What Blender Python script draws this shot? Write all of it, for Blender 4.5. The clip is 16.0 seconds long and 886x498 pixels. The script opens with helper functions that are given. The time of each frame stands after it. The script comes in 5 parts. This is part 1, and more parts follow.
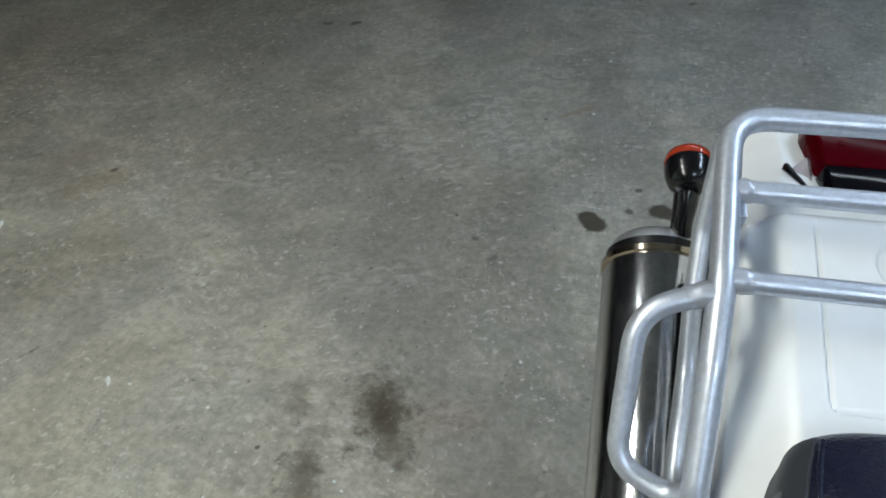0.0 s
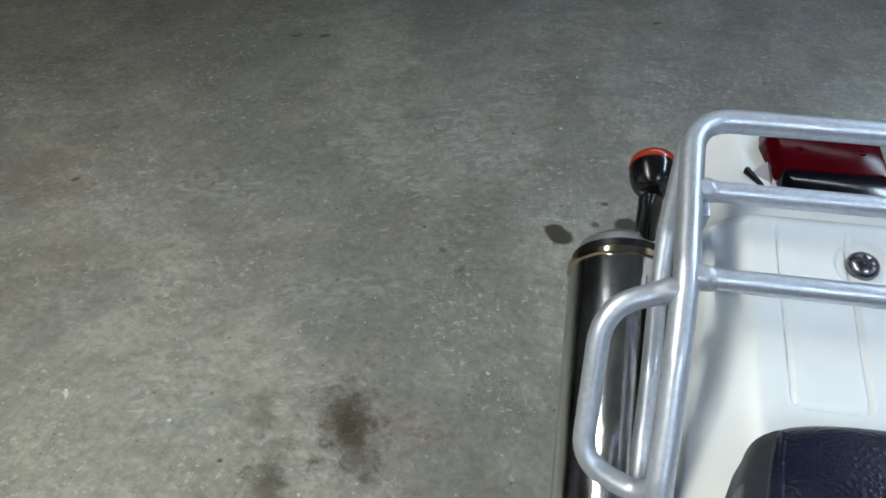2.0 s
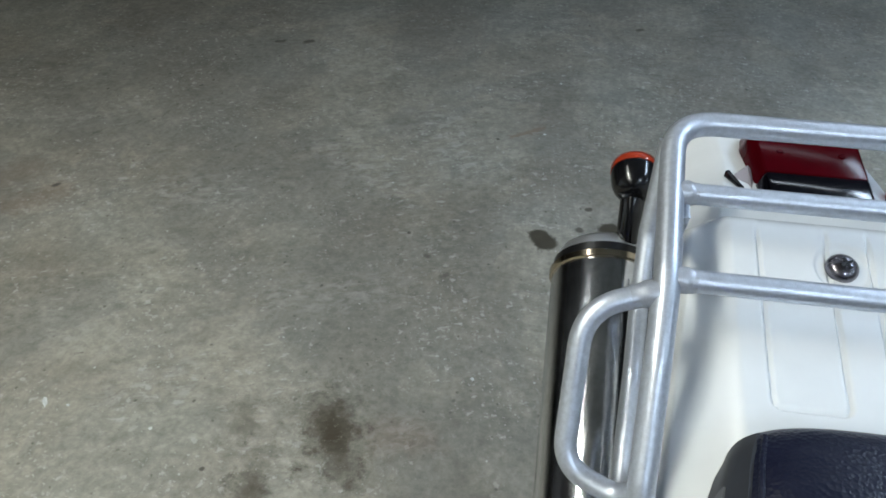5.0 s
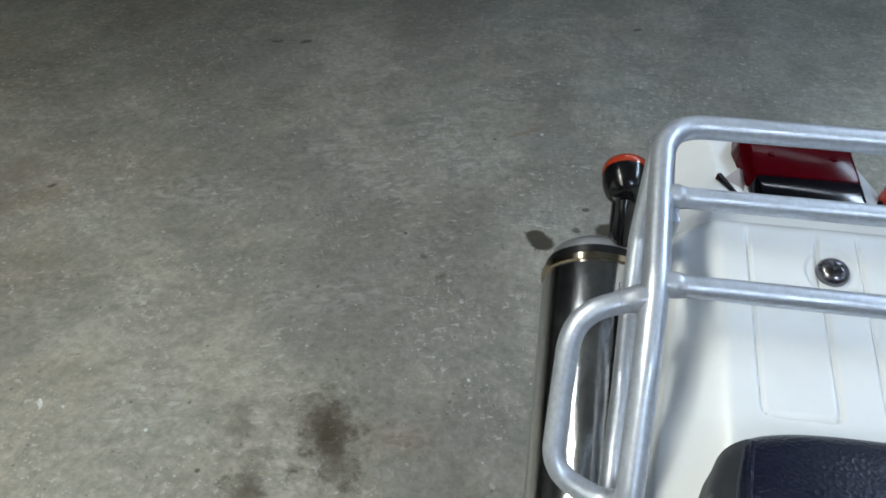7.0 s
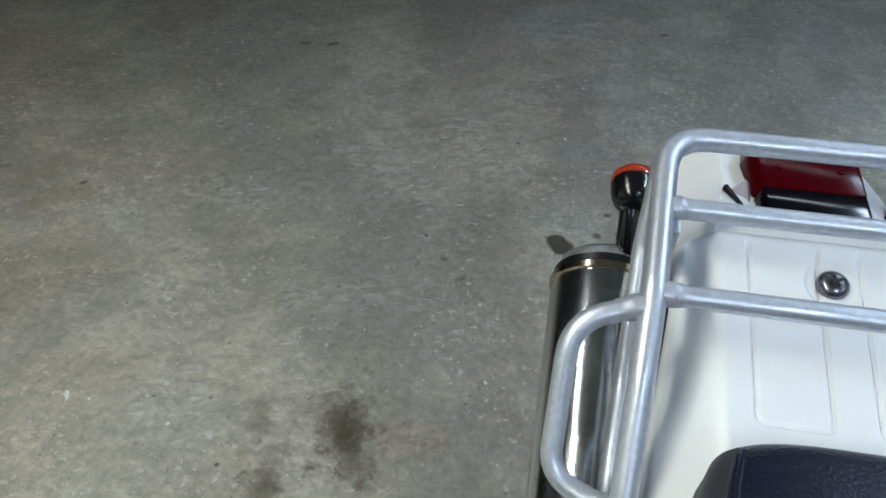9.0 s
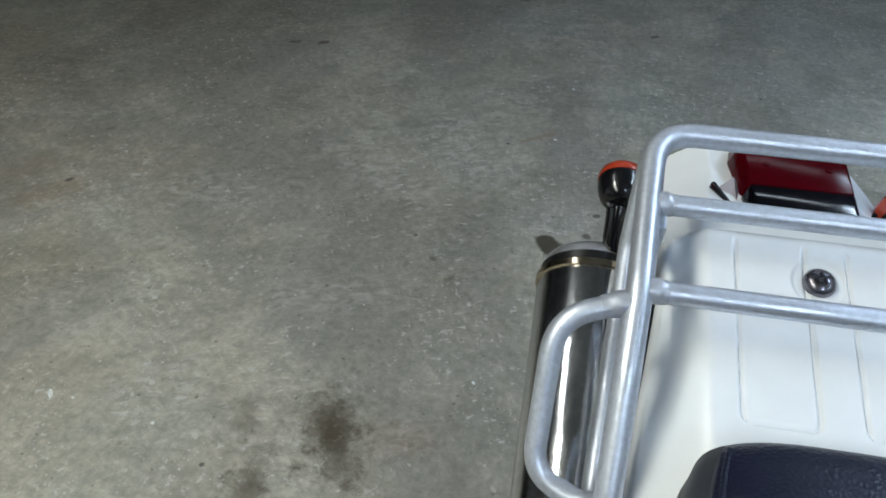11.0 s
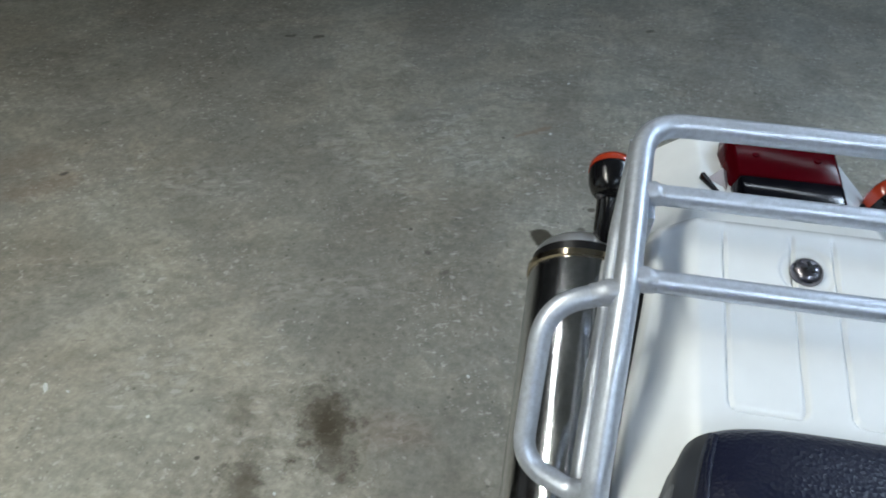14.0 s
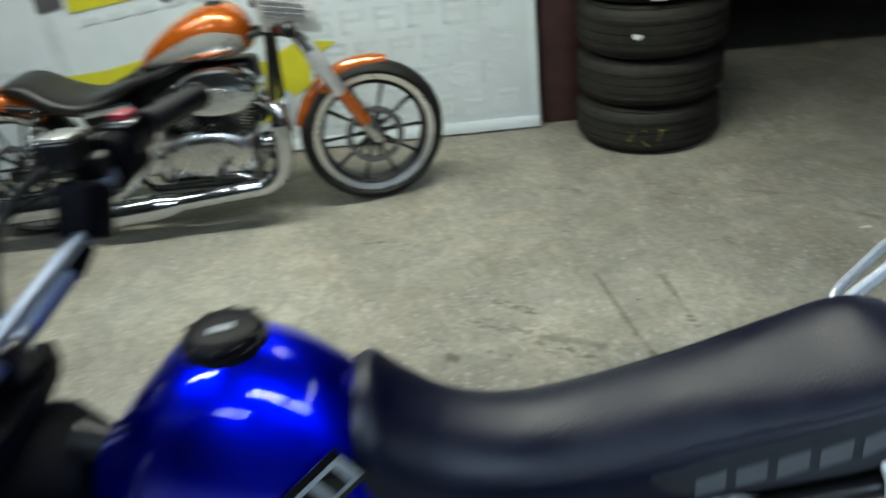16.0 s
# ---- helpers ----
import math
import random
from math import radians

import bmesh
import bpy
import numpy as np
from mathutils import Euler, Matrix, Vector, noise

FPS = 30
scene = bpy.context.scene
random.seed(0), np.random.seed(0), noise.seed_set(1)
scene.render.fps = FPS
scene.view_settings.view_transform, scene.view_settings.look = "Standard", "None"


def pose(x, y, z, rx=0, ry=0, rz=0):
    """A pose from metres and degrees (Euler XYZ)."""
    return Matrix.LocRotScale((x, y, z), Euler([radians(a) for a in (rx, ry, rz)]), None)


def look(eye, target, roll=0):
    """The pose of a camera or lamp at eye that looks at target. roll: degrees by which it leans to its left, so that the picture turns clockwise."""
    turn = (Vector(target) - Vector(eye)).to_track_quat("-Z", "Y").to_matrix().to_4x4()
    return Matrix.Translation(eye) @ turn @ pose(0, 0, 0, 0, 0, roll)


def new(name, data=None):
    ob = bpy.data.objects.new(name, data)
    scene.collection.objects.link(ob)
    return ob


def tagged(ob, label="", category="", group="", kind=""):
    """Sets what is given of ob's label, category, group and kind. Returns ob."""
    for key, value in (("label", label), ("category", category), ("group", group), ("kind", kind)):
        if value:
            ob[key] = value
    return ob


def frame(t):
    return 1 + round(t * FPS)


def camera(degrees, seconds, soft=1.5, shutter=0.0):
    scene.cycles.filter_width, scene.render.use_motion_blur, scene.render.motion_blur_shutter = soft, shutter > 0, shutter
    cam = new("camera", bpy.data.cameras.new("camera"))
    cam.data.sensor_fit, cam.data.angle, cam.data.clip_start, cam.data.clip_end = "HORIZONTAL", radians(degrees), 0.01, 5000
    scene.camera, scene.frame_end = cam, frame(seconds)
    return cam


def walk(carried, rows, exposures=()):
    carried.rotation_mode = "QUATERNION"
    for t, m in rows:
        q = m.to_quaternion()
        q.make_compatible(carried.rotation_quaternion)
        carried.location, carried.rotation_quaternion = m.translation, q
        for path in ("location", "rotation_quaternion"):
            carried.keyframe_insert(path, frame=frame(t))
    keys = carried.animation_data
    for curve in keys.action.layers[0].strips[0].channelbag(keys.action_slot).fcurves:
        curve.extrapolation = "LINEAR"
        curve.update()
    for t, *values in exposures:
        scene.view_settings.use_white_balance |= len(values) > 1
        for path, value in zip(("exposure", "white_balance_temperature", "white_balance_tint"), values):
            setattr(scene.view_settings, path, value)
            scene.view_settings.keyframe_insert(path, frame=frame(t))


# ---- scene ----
cam = camera(62.0, 16.0, soft=1.7, shutter=0.7)
PATH = [
    (0, (-0.178, -0.31, 1.285), (-0.591, 1.065, -0.107), -2.9),
    (0.5, (-0.184, -0.31, 1.279), (-0.551, 1.107, -0.084), -1.3),
    (1, (-0.179, -0.314, 1.278), (-0.535, 1.111, -0.079), -0.7),
    (1.5, (-0.178, -0.314, 1.274), (-0.522, 1.113, -0.084), -0.4),
    (2, (-0.176, -0.317, 1.276), (-0.511, 1.109, -0.086), -0.2),
    (2.5, (-0.176, -0.317, 1.277), (-0.507, 1.115, -0.08), 0.2),
    (3, (-0.177, -0.317, 1.276), (-0.502, 1.123, -0.074), 0.4),
    (3.5, (-0.176, -0.318, 1.276), (-0.496, 1.125, -0.072), 0.5),
    (4, (-0.175, -0.316, 1.273), (-0.492, 1.128, -0.074), 0.6),
    (4.5, (-0.174, -0.315, 1.273), (-0.483, 1.13, -0.074), 0.6),
    (5, (-0.173, -0.315, 1.272), (-0.473, 1.131, -0.077), 0.7),
    (7.3, (-0.167, -0.309, 1.272), (-0.465, 1.136, -0.078), 0.7),
    (7.5, (-0.167, -0.313, 1.276), (-0.484, 1.127, -0.075), 0.4),
    (8, (-0.155, -0.315, 1.282), (-0.505, 1.118, -0.069), -0.1),
    (8.5, (-0.154, -0.315, 1.284), (-0.521, 1.116, -0.065), -0.1),
    (11, (-0.15, -0.311, 1.276), (-0.491, 1.129, -0.068), 1.0),
    (11.5, (-0.151, -0.313, 1.277), (-0.486, 1.128, -0.069), 1.1),
    (12, (-0.152, -0.313, 1.276), (-0.484, 1.135, -0.063), 1.4),
    (12.5, (-0.153, -0.316, 1.275), (-0.485, 1.133, -0.063), 1.6),
    (13, (-0.152, -0.315, 1.273), (-0.482, 1.133, -0.066), 1.7),
    (13.5, (-0.15, -0.316, 1.273), (-0.475, 1.131, -0.07), 1.7),
    (14, (-0.145, -0.314, 1.275), (-0.475, 1.121, -0.079), 1.2),
    (14.1, (-0.147, -0.321, 1.288), (-0.543, 1.092, -0.071), -0.2),
    (14.2, (-0.14, -0.322, 1.295), (-0.636, 1.06, -0.063), -1.3),
    (14.3, (-0.14, -0.318, 1.296), (-0.765, 1.009, -0.063), -1.8),
    (14.5, (-0.087, -0.321, 1.308), (-0.955, 0.865, -0.049), -2.0),
    (14.7, (-0.036, -0.321, 1.316), (-1.119, 0.677, -0.037), -2.3),
    (14.8, (-0.01, -0.323, 1.325), (-1.168, 0.586, -0.029), -3.1),
    (15, (0.063, -0.341, 1.346), (-1.247, 0.396, 0.026), -4.0),
    (15.2, (0.157, -0.373, 1.375), (-1.317, 0.168, 0.136), -4.9),
    (15.4, (0.247, -0.405, 1.383), (-1.349, -0.097, 0.218), -6.3),
    (15.5, (0.323, -0.413, 1.398), (-1.32, -0.243, 0.271), -5.8),
    (15.6, (0.392, -0.462, 1.413), (-1.275, -0.366, 0.312), -5.0),
    (15.8, (0.482, -0.433, 1.419), (-1.215, -0.514, 0.363), -6.3),
    (15.9, (0.531, -0.437, 1.426), (-1.17, -0.575, 0.382), -7.0),
    (16, (0.589, -0.443, 1.439), (-1.115, -0.641, 0.41), -7.5),
]
walk(cam, [(t, look(e, a, r)) for t, e, a, r in PATH], [(0, 0, 5850, 10), (14.2, 0, 5850, 10), (15.2, 0, 6100, 8), (16, 0, 5900, 4)])

# ---- world and light ----
world = bpy.data.worlds.new("night")
scene.world = world
world.use_nodes = True
world.node_tree.nodes["Background"].inputs[0].default_value = (0.35, 0.45, 0.6, 1)
world.node_tree.nodes["Background"].inputs[1].default_value = 0.01
# fluorescent ceiling lights, all unseen, placed by their reflections; front and back added as fill: name, middle,
# length, turn, watts, colour
LIGHTS = [
    ("light_bay", (-1.52, -1.85, 2.72), 0.60, 0, 21, (1.0, 0.955, 0.77)),
    ("light_bay_middle", (-1.52, -1.05, 2.72), 0.60, 0, 21, (1.0, 0.955, 0.77)),
    ("light_bay_end", (-1.52, -0.25, 2.72), 0.60, 0, 21, (1.0, 0.955, 0.77)),
    ("light_bay_north", (-1.58, 0.60, 2.72), 0.60, 0, 4, (1.0, 0.965, 0.84)),
    ("light_front", (0.9, -2.2, 2.72), 1.8, 0, 38, (0.80, 0.92, 1.0)),
    ("light_aisle", (1.45, 0.60, 2.72), 0.95, 0, 21, (0.73, 0.87, 1.0)),
    ("light_aisle_end", (1.45, 1.70, 2.72), 0.95, 0, 21, (0.73, 0.87, 1.0)),
    ("light_back", (2.8, -0.8, 2.72), 1.8, 0, 25, (0.70, 0.88, 1.0)),
    ("light_south", (-1.52, -2.65, 2.72), 0.60, 0, 8, (1.0, 0.965, 0.84)),
    ("light_south_end", (-1.52, -3.45, 2.72), 0.60, 0, 8, (1.0, 0.965, 0.84)),
    ("light_rear", (0.2, 1.95, 2.72), 1.8, 90, 2.5, (0.72, 0.86, 1.0)),
]


# ---- mesh helpers ----
def smooth(bm, angle=40):
    for f in bm.faces:
        f.smooth = True
    for e in bm.edges:
        if len(e.link_faces) == 2 and e.calc_face_angle(0) > radians(angle):
            e.smooth = False


def mesh_of(name, bm, material, angle=40):
    bmesh.ops.recalc_face_normals(bm, faces=bm.faces)
    smooth(bm, angle)
    me = bpy.data.meshes.new(name)
    bm.to_mesh(me)
    bm.free()
    for m in (material if isinstance(material, (list, tuple)) else [material]):
        me.materials.append(m)
    return me


def part(name, bm, material, parent, label="", angle=40):
    ob = new(name, mesh_of(name, bm, material, angle))
    ob.parent = parent
    if label:
        tagged(ob, label)
    return ob


def thing(name, label, category, at=None, group="", kind=""):
    ob = new(name)
    ob.empty_display_size = 0.1
    if at is not None:
        ob.matrix_world = at
    return tagged(ob, label, category, group, kind)


def solid(name, bm, material, label, category, group="", kind="", angle=40):
    return tagged(new(name, mesh_of(name, bm, material, angle)), label, category, group, kind)


def box(x0, x1, y0, y1, z0, z1, bevel=0.0, seg=2, bm=None):
    own = bmesh.new()
    bmesh.ops.create_cube(own, size=1)
    for v in own.verts:
        v.co = Vector((x0 + (v.co.x + 0.5) * (x1 - x0), y0 + (v.co.y + 0.5) * (y1 - y0), z0 + (v.co.z + 0.5) * (z1 - z0)))
    if bevel:
        bmesh.ops.bevel(own, geom=own.edges[:], offset=bevel, segments=seg, affect="EDGES", profile=0.5)
    return join(bm, own)


def join(bm, own):
    """Adds the mesh own to bm."""
    if bm is None:
        return own
    me = bpy.data.meshes.new("joined")
    own.to_mesh(me)
    own.free()
    bm.from_mesh(me)
    bpy.data.meshes.remove(me)
    return bm


def moved(bm, m):
    bmesh.ops.transform(bm, matrix=m, verts=bm.verts)
    return bm


def loft(rings, caps=True, closed=False, bm=None):
    """Skins a row of rings of equally many points."""
    bm = bm or bmesh.new()
    rows = [[bm.verts.new(p) for p in ring] for ring in rings]
    n = len(rows[0])
    pairs = list(zip(rows, rows[1:] + rows[:1] if closed else rows[1:]))
    for a, b in pairs:
        for i in range(n):
            j = (i + 1) % n
            bm.faces.new((a[i], a[j], b[j], b[i]))
    if caps and not closed:
        bm.faces.new(rows[0][::-1])
        bm.faces.new(rows[-1])
    return bm


def curve_points(points, step=0.012):
    """Catmull-Rom through points."""
    pts = [Vector(p) for p in points]
    out = []
    for i in range(len(pts) - 1):
        p0, p1, p2, p3 = pts[max(i - 1, 0)], pts[i], pts[i + 1], pts[min(i + 2, len(pts) - 1)]
        n = max(2, int((p2 - p1).length / step))
        for k in range(n):
            t = k / n
            out.append(0.5 * (2 * p1 + (p2 - p0) * t + (2 * p0 - 5 * p1 + 4 * p2 - p3) * t * t + (3 * p1 - p0 - 3 * p2 + p3) * t ** 3))
    out.append(pts[-1])
    return out


def bends(points, radius, steps=8):
    """A polyline with its inner corners rounded to radius."""
    pts = [Vector(p) for p in points]
    out = [pts[0]]
    for a, b, c in zip(pts, pts[1:], pts[2:]):
        u, w = (a - b).normalized(), (c - b).normalized()
        ang = u.angle(w)
        d = min(radius / math.tan(ang / 2), (a - b).length * 0.49, (c - b).length * 0.49)
        for k in range(steps + 1):
            t = k / steps
            out.append((b + u * d) * (1 - t) ** 2 + b * 2 * t * (1 - t) + (b + w * d) * t * t)
    return out + [pts[-1]]


def tube(points, r, n=16, caps=True, closed=False, bm=None):
    """A round tube along points; r is a number or one radius a point."""
    pts = [Vector(p) for p in points]
    rad = r if isinstance(r, (list, tuple)) else [r] * len(pts)
    rings, side = [], None
    for i, p in enumerate(pts):
        if closed:
            d = pts[(i + 1) % len(pts)] - pts[i - 1]
        else:
            d = pts[min(i + 1, len(pts) - 1)] - pts[max(i - 1, 0)]
        d.normalize()
        if side is None:
            side = d.orthogonal().normalized()
        side = (side - d * side.dot(d)).normalized()
        other = d.cross(side)
        rings.append([p + rad[i] * (math.cos(a) * side + math.sin(a) * other) for a in (2 * math.pi * k / n for k in range(n))])
    return loft(rings, caps, closed, bm)


def lathe(profile, n=32, axis="z", at=(0, 0, 0), bm=None, closed=False):
    """Turns a profile of (radius, height) about an axis through at."""
    def put(r, h, a):
        c, s = r * math.cos(a), r * math.sin(a)
        v = {"z": (c, s, h), "x": (h, c, s), "y": (s, h, c)}[axis]
        return Vector(v) + Vector(at)
    rings = [[put(r, h, 2 * math.pi * k / n) for k in range(n)] for r, h in profile]
    return loft(rings, True, closed, bm)


def plate(outline, thick, axis="x", bevel=0.0):
    """A flat outline of (a, b), thickened on both sides along axis."""
    bm = bmesh.new()
    def put(a, b, h):
        return {"x": (h, a, b), "y": (a, h, b), "z": (a, b, h)}[axis]
    lo = [bm.verts.new(put(a, b, -thick / 2)) for a, b in outline]
    hi = [bm.verts.new(put(a, b, thick / 2)) for a, b in outline]
    bm.faces.new(lo[::-1])
    bm.faces.new(hi)
    n = len(lo)
    for i in range(n):
        bm.faces.new((lo[i], lo[(i + 1) % n], hi[(i + 1) % n], hi[i]))
    if bevel:
        bmesh.ops.recalc_face_normals(bm, faces=bm.faces)
        bmesh.ops.bevel(bm, geom=bm.edges[:], offset=bevel, segments=2, affect="EDGES", profile=0.5)
    return bm


def oval(cx, cy, cz, hx, hz, n=24, power=2.0, axis="y"):
    """A ring of points round an oval (superellipse) in the xz plane (axis y)."""
    out = []
    for k in range(n):
        a = 2 * math.pi * k / n
        c, s = math.cos(a), math.sin(a)
        u = math.copysign(abs(c) ** (2 / power), c) * hx
        w = math.copysign(abs(s) ** (2 / power), s) * hz
        out.append(Vector((cx + u, cy, cz + w)) if axis == "y" else Vector((cx + u, cy + w, cz)) if axis == "z" else Vector((cx, cy + u, cz + w)))
    return out


# ---- materials ----
def material(name):
    m = bpy.data.materials.new(name)
    m.use_nodes = True
    return m, m.node_tree.nodes, m.node_tree.links, m.node_tree.nodes["Principled BSDF"]


def node(nodes, kind, **values):
    n = nodes.new(kind)
    for key, value in values.items():
        n.inputs[key.replace("_", " ")].default_value = value
    return n


def ramp(nodes, stops):
    n = nodes.new("ShaderNodeValToRGB")
    while len(n.color_ramp.elements) < len(stops):
        n.color_ramp.elements.new(0.5)
    for e, (p, c) in zip(n.color_ramp.elements, stops):
        e.position, e.color = p, (*c, 1) if len(c) == 3 else c
    return n


def surface(name, colour, rough, metal=0.0, grain=60.0, vary=0.12, bump=0.0, bump_scale=200.0, coat=0.0, rough_vary=0.1, gloss=0.5):
    """A plain material with uneven colour, uneven gloss and fine relief."""
    m, nodes, links, bsdf = material(name)
    coord = nodes.new("ShaderNodeTexCoord")
    big = node(nodes, "ShaderNodeTexNoise", Scale=grain * 0.12, Detail=6.0, Roughness=0.6)
    fine = node(nodes, "ShaderNodeTexNoise", Scale=grain, Detail=4.0)
    for n in (big, fine):
        links.new(coord.outputs["Object"], n.inputs["Vector"])
    mix = nodes.new("ShaderNodeMath")
    mix.operation = "ADD"
    links.new(big.outputs["Fac"], mix.inputs[0])
    links.new(fine.outputs["Fac"], mix.inputs[1])
    c = ramp(nodes, [(0.55, [k * (1 - vary) for k in colour]), (1.0 - 0.15, [min(1, k * (1 + vary)) for k in colour])])
    half = nodes.new("ShaderNodeMath")
    half.operation = "MULTIPLY"
    half.inputs[1].default_value = 0.7
    links.new(mix.outputs[0], half.inputs[0])
    links.new(half.outputs[0], c.inputs[0])
    links.new(c.outputs[0], bsdf.inputs["Base Color"])
    r = node(nodes, "ShaderNodeMapRange", To_Min=max(0.02, rough - rough_vary), To_Max=min(1, rough + rough_vary))
    r.inputs["From Min"].default_value, r.inputs["From Max"].default_value = 0.3, 0.7
    links.new(big.outputs["Fac"], r.inputs["Value"])
    links.new(r.outputs[0], bsdf.inputs["Roughness"])
    bsdf.inputs["Specular IOR Level"].default_value = gloss
    bsdf.inputs["Metallic"].default_value = metal
    bsdf.inputs["Coat Weight"].default_value = coat
    bsdf.inputs["Coat Roughness"].default_value = 0.04
    if bump:
        tex = node(nodes, "ShaderNodeTexNoise", Scale=bump_scale, Detail=3.0)
        links.new(coord.outputs["Object"], tex.inputs["Vector"])
        b = node(nodes, "ShaderNodeBump", Strength=bump, Distance=0.002)
        links.new(tex.outputs["Fac"], b.inputs["Height"])
        links.new(b.outputs[0], bsdf.inputs["Normal"])
    return m


def glow(name, colour, strength):
    m, nodes, links, bsdf = material(name)
    bsdf.inputs["Emission Color"].default_value = (*colour, 1)
    bsdf.inputs["Emission Strength"].default_value = strength
    bsdf.inputs["Base Color"].default_value = (0.8, 0.8, 0.8, 1)
    return m


def segment_mask(nodes, links, where, a, b, radius, wobble, edge=0.45):
    """1 inside a worn streak from a to b on the floor (a spot when they agree), 0 outside."""
    ax, ay = a
    d = Vector((b[0] - ax, b[1] - ay, 0))
    off = nodes.new("ShaderNodeVectorMath")
    off.operation = "SUBTRACT"
    off.inputs[1].default_value = (ax, ay, 0)
    links.new(where, off.inputs[0])
    if d.length > 0.001:
        dot = nodes.new("ShaderNodeVectorMath")
        dot.operation = "DOT_PRODUCT"
        dot.inputs[1].default_value = d / d.length_squared
        links.new(off.outputs[0], dot.inputs[0])
        clamp = nodes.new("ShaderNodeClamp")
        links.new(dot.outputs["Value"], clamp.inputs[0])
        scale = nodes.new("ShaderNodeVectorMath")
        scale.operation = "SCALE"
        scale.inputs[0].default_value = d
        links.new(clamp.outputs[0], scale.inputs["Scale"])
        rest = nodes.new("ShaderNodeVectorMath")
        rest.operation = "SUBTRACT"
        links.new(off.outputs[0], rest.inputs[0])
        links.new(scale.outputs[0], rest.inputs[1])
        off = rest
    flat = nodes.new("ShaderNodeVectorMath")
    flat.operation = "MULTIPLY"
    flat.inputs[1].default_value = (1, 1, 0)
    links.new(off.outputs[0], flat.inputs[0])
    size = nodes.new("ShaderNodeVectorMath")
    size.operation = "LENGTH"
    links.new(flat.outputs[0], size.inputs[0])
    bent = nodes.new("ShaderNodeMath")
    bent.operation = "MULTIPLY"
    links.new(size.outputs["Value"], bent.inputs[0])
    links.new(wobble, bent.inputs[1])
    fade = node(nodes, "ShaderNodeMapRange", To_Min=1.0, To_Max=0.0)
    fade.interpolation_type = "SMOOTHSTEP"
    fade.inputs["From Min"].default_value, fade.inputs["From Max"].default_value = radius * edge, radius * 1.35
    links.new(bent.outputs[0], fade.inputs["Value"])
    return fade.outputs[0]


# marks on the floor: from, to, radius, strength, hardness of the edge
OIL = [
    ((-0.578, 0.500), (-0.550, 0.450), 0.092, 0.55, 0.0),
    ((-0.566, 0.487), (-0.556, 0.466), 0.060, 0.85, 0.0),
    ((-0.545, 0.440), (-0.515, 0.390), 0.042, 0.50, 0.05),
    ((-0.742, 0.475), (-0.738, 0.440), 0.032, 0.45, 0.05),
    ((-0.668, 0.310), (-0.606, 0.110), 0.046, 0.66, 0.05),
    ((-0.685, 0.375), (-0.665, 0.320), 0.030, 0.35, 0.05),
]
DAMP_SPOTS = [
    ((-0.220, 1.152), (-0.203, 1.128), 0.027, 1.0, 0.85),
    ((-0.045, 1.218), (-0.018, 1.210), 0.024, 1.0, 0.85),
    ((-0.120, 1.200), (-0.120, 1.200), 0.012, 0.8, 0.6),
    ((-0.105, 1.290), (-0.100, 1.292), 0.008, 0.8, 0.6),
    ((-1.185, 2.045), (-1.168, 2.054), 0.015, 0.8, 0.3),
    ((-1.290, 2.022), (-1.270, 2.030), 0.013, 0.7, 0.3),
    ((0.010, 2.420), (0.020, 2.426), 0.013, 0.7, 0.3),
    ((-0.510, 2.660), (-0.460, 2.700), 0.050, 0.85, 0.5),
    ((-1.152, -0.668), (-1.147, -0.652), 0.021, 0.75, 0.3),
    ((-0.492, 1.014), (-0.488, 1.012), 0.009, 0.6, 0.3),
    ((-0.440, 0.950), (-0.425, 0.960), 0.009, 0.45, 0.3),
]
NICKS = [
    ((-1.583, 1.068), (-1.565, 1.073), 0.008, 0.8, 0.3),
    ((-0.804, 1.487), (-0.786, 1.492), 0.008, 0.8, 0.3),
    ((-1.434, 1.665), (-1.416, 1.67), 0.008, 0.8, 0.3),
    ((-1.581, 1.779), (-1.563, 1.784), 0.008, 0.8, 0.3),
    ((-1.471, 1.439), (-1.453, 1.444), 0.008, 0.8, 0.3),
    ((-1.47, 1.932), (-1.452, 1.937), 0.008, 0.8, 0.3),
    ((-1.283, 2.034), (-1.265, 2.039), 0.008, 0.8, 0.3),
    ((-0.746, 1.305), (-0.728, 1.31), 0.008, 0.8, 0.3),
    ((-1.133, 1.248), (-1.115, 1.253), 0.008, 0.8, 0.3),
    ((-1.640, 1.307), (-1.460, 1.448), 0.009, 0.55, 0.1),
    ((-1.460, 1.448), (-1.439, 1.540), 0.008, 0.5, 0.1),
]
SCRAPES = [
    ((-1.558, -0.179), (-1.215, -0.097), 0.010, 0.60, 0.3),
    ((-1.120, -0.068), (-0.930, -0.017), 0.018, 0.78, 0.3),
    ((-1.215, -0.097), (-1.120, -0.068), 0.009, 0.40, 0.3),
    ((-1.520, 0.035), (-1.413, 0.056), 0.015, 0.50, 0.24),
    ((-1.413, 0.056), (-1.260, 0.082), 0.007, 0.32, 0.24),
    ((-1.230, -0.385), (-1.164, -0.200), 0.020, 0.50, 0.18),
    ((-1.840, 0.810), (-1.800, 0.850), 0.018, 0.45, 0.2),
    ((-2.070, 0.500), (-2.040, 0.570), 0.018, 0.40, 0.2),
]
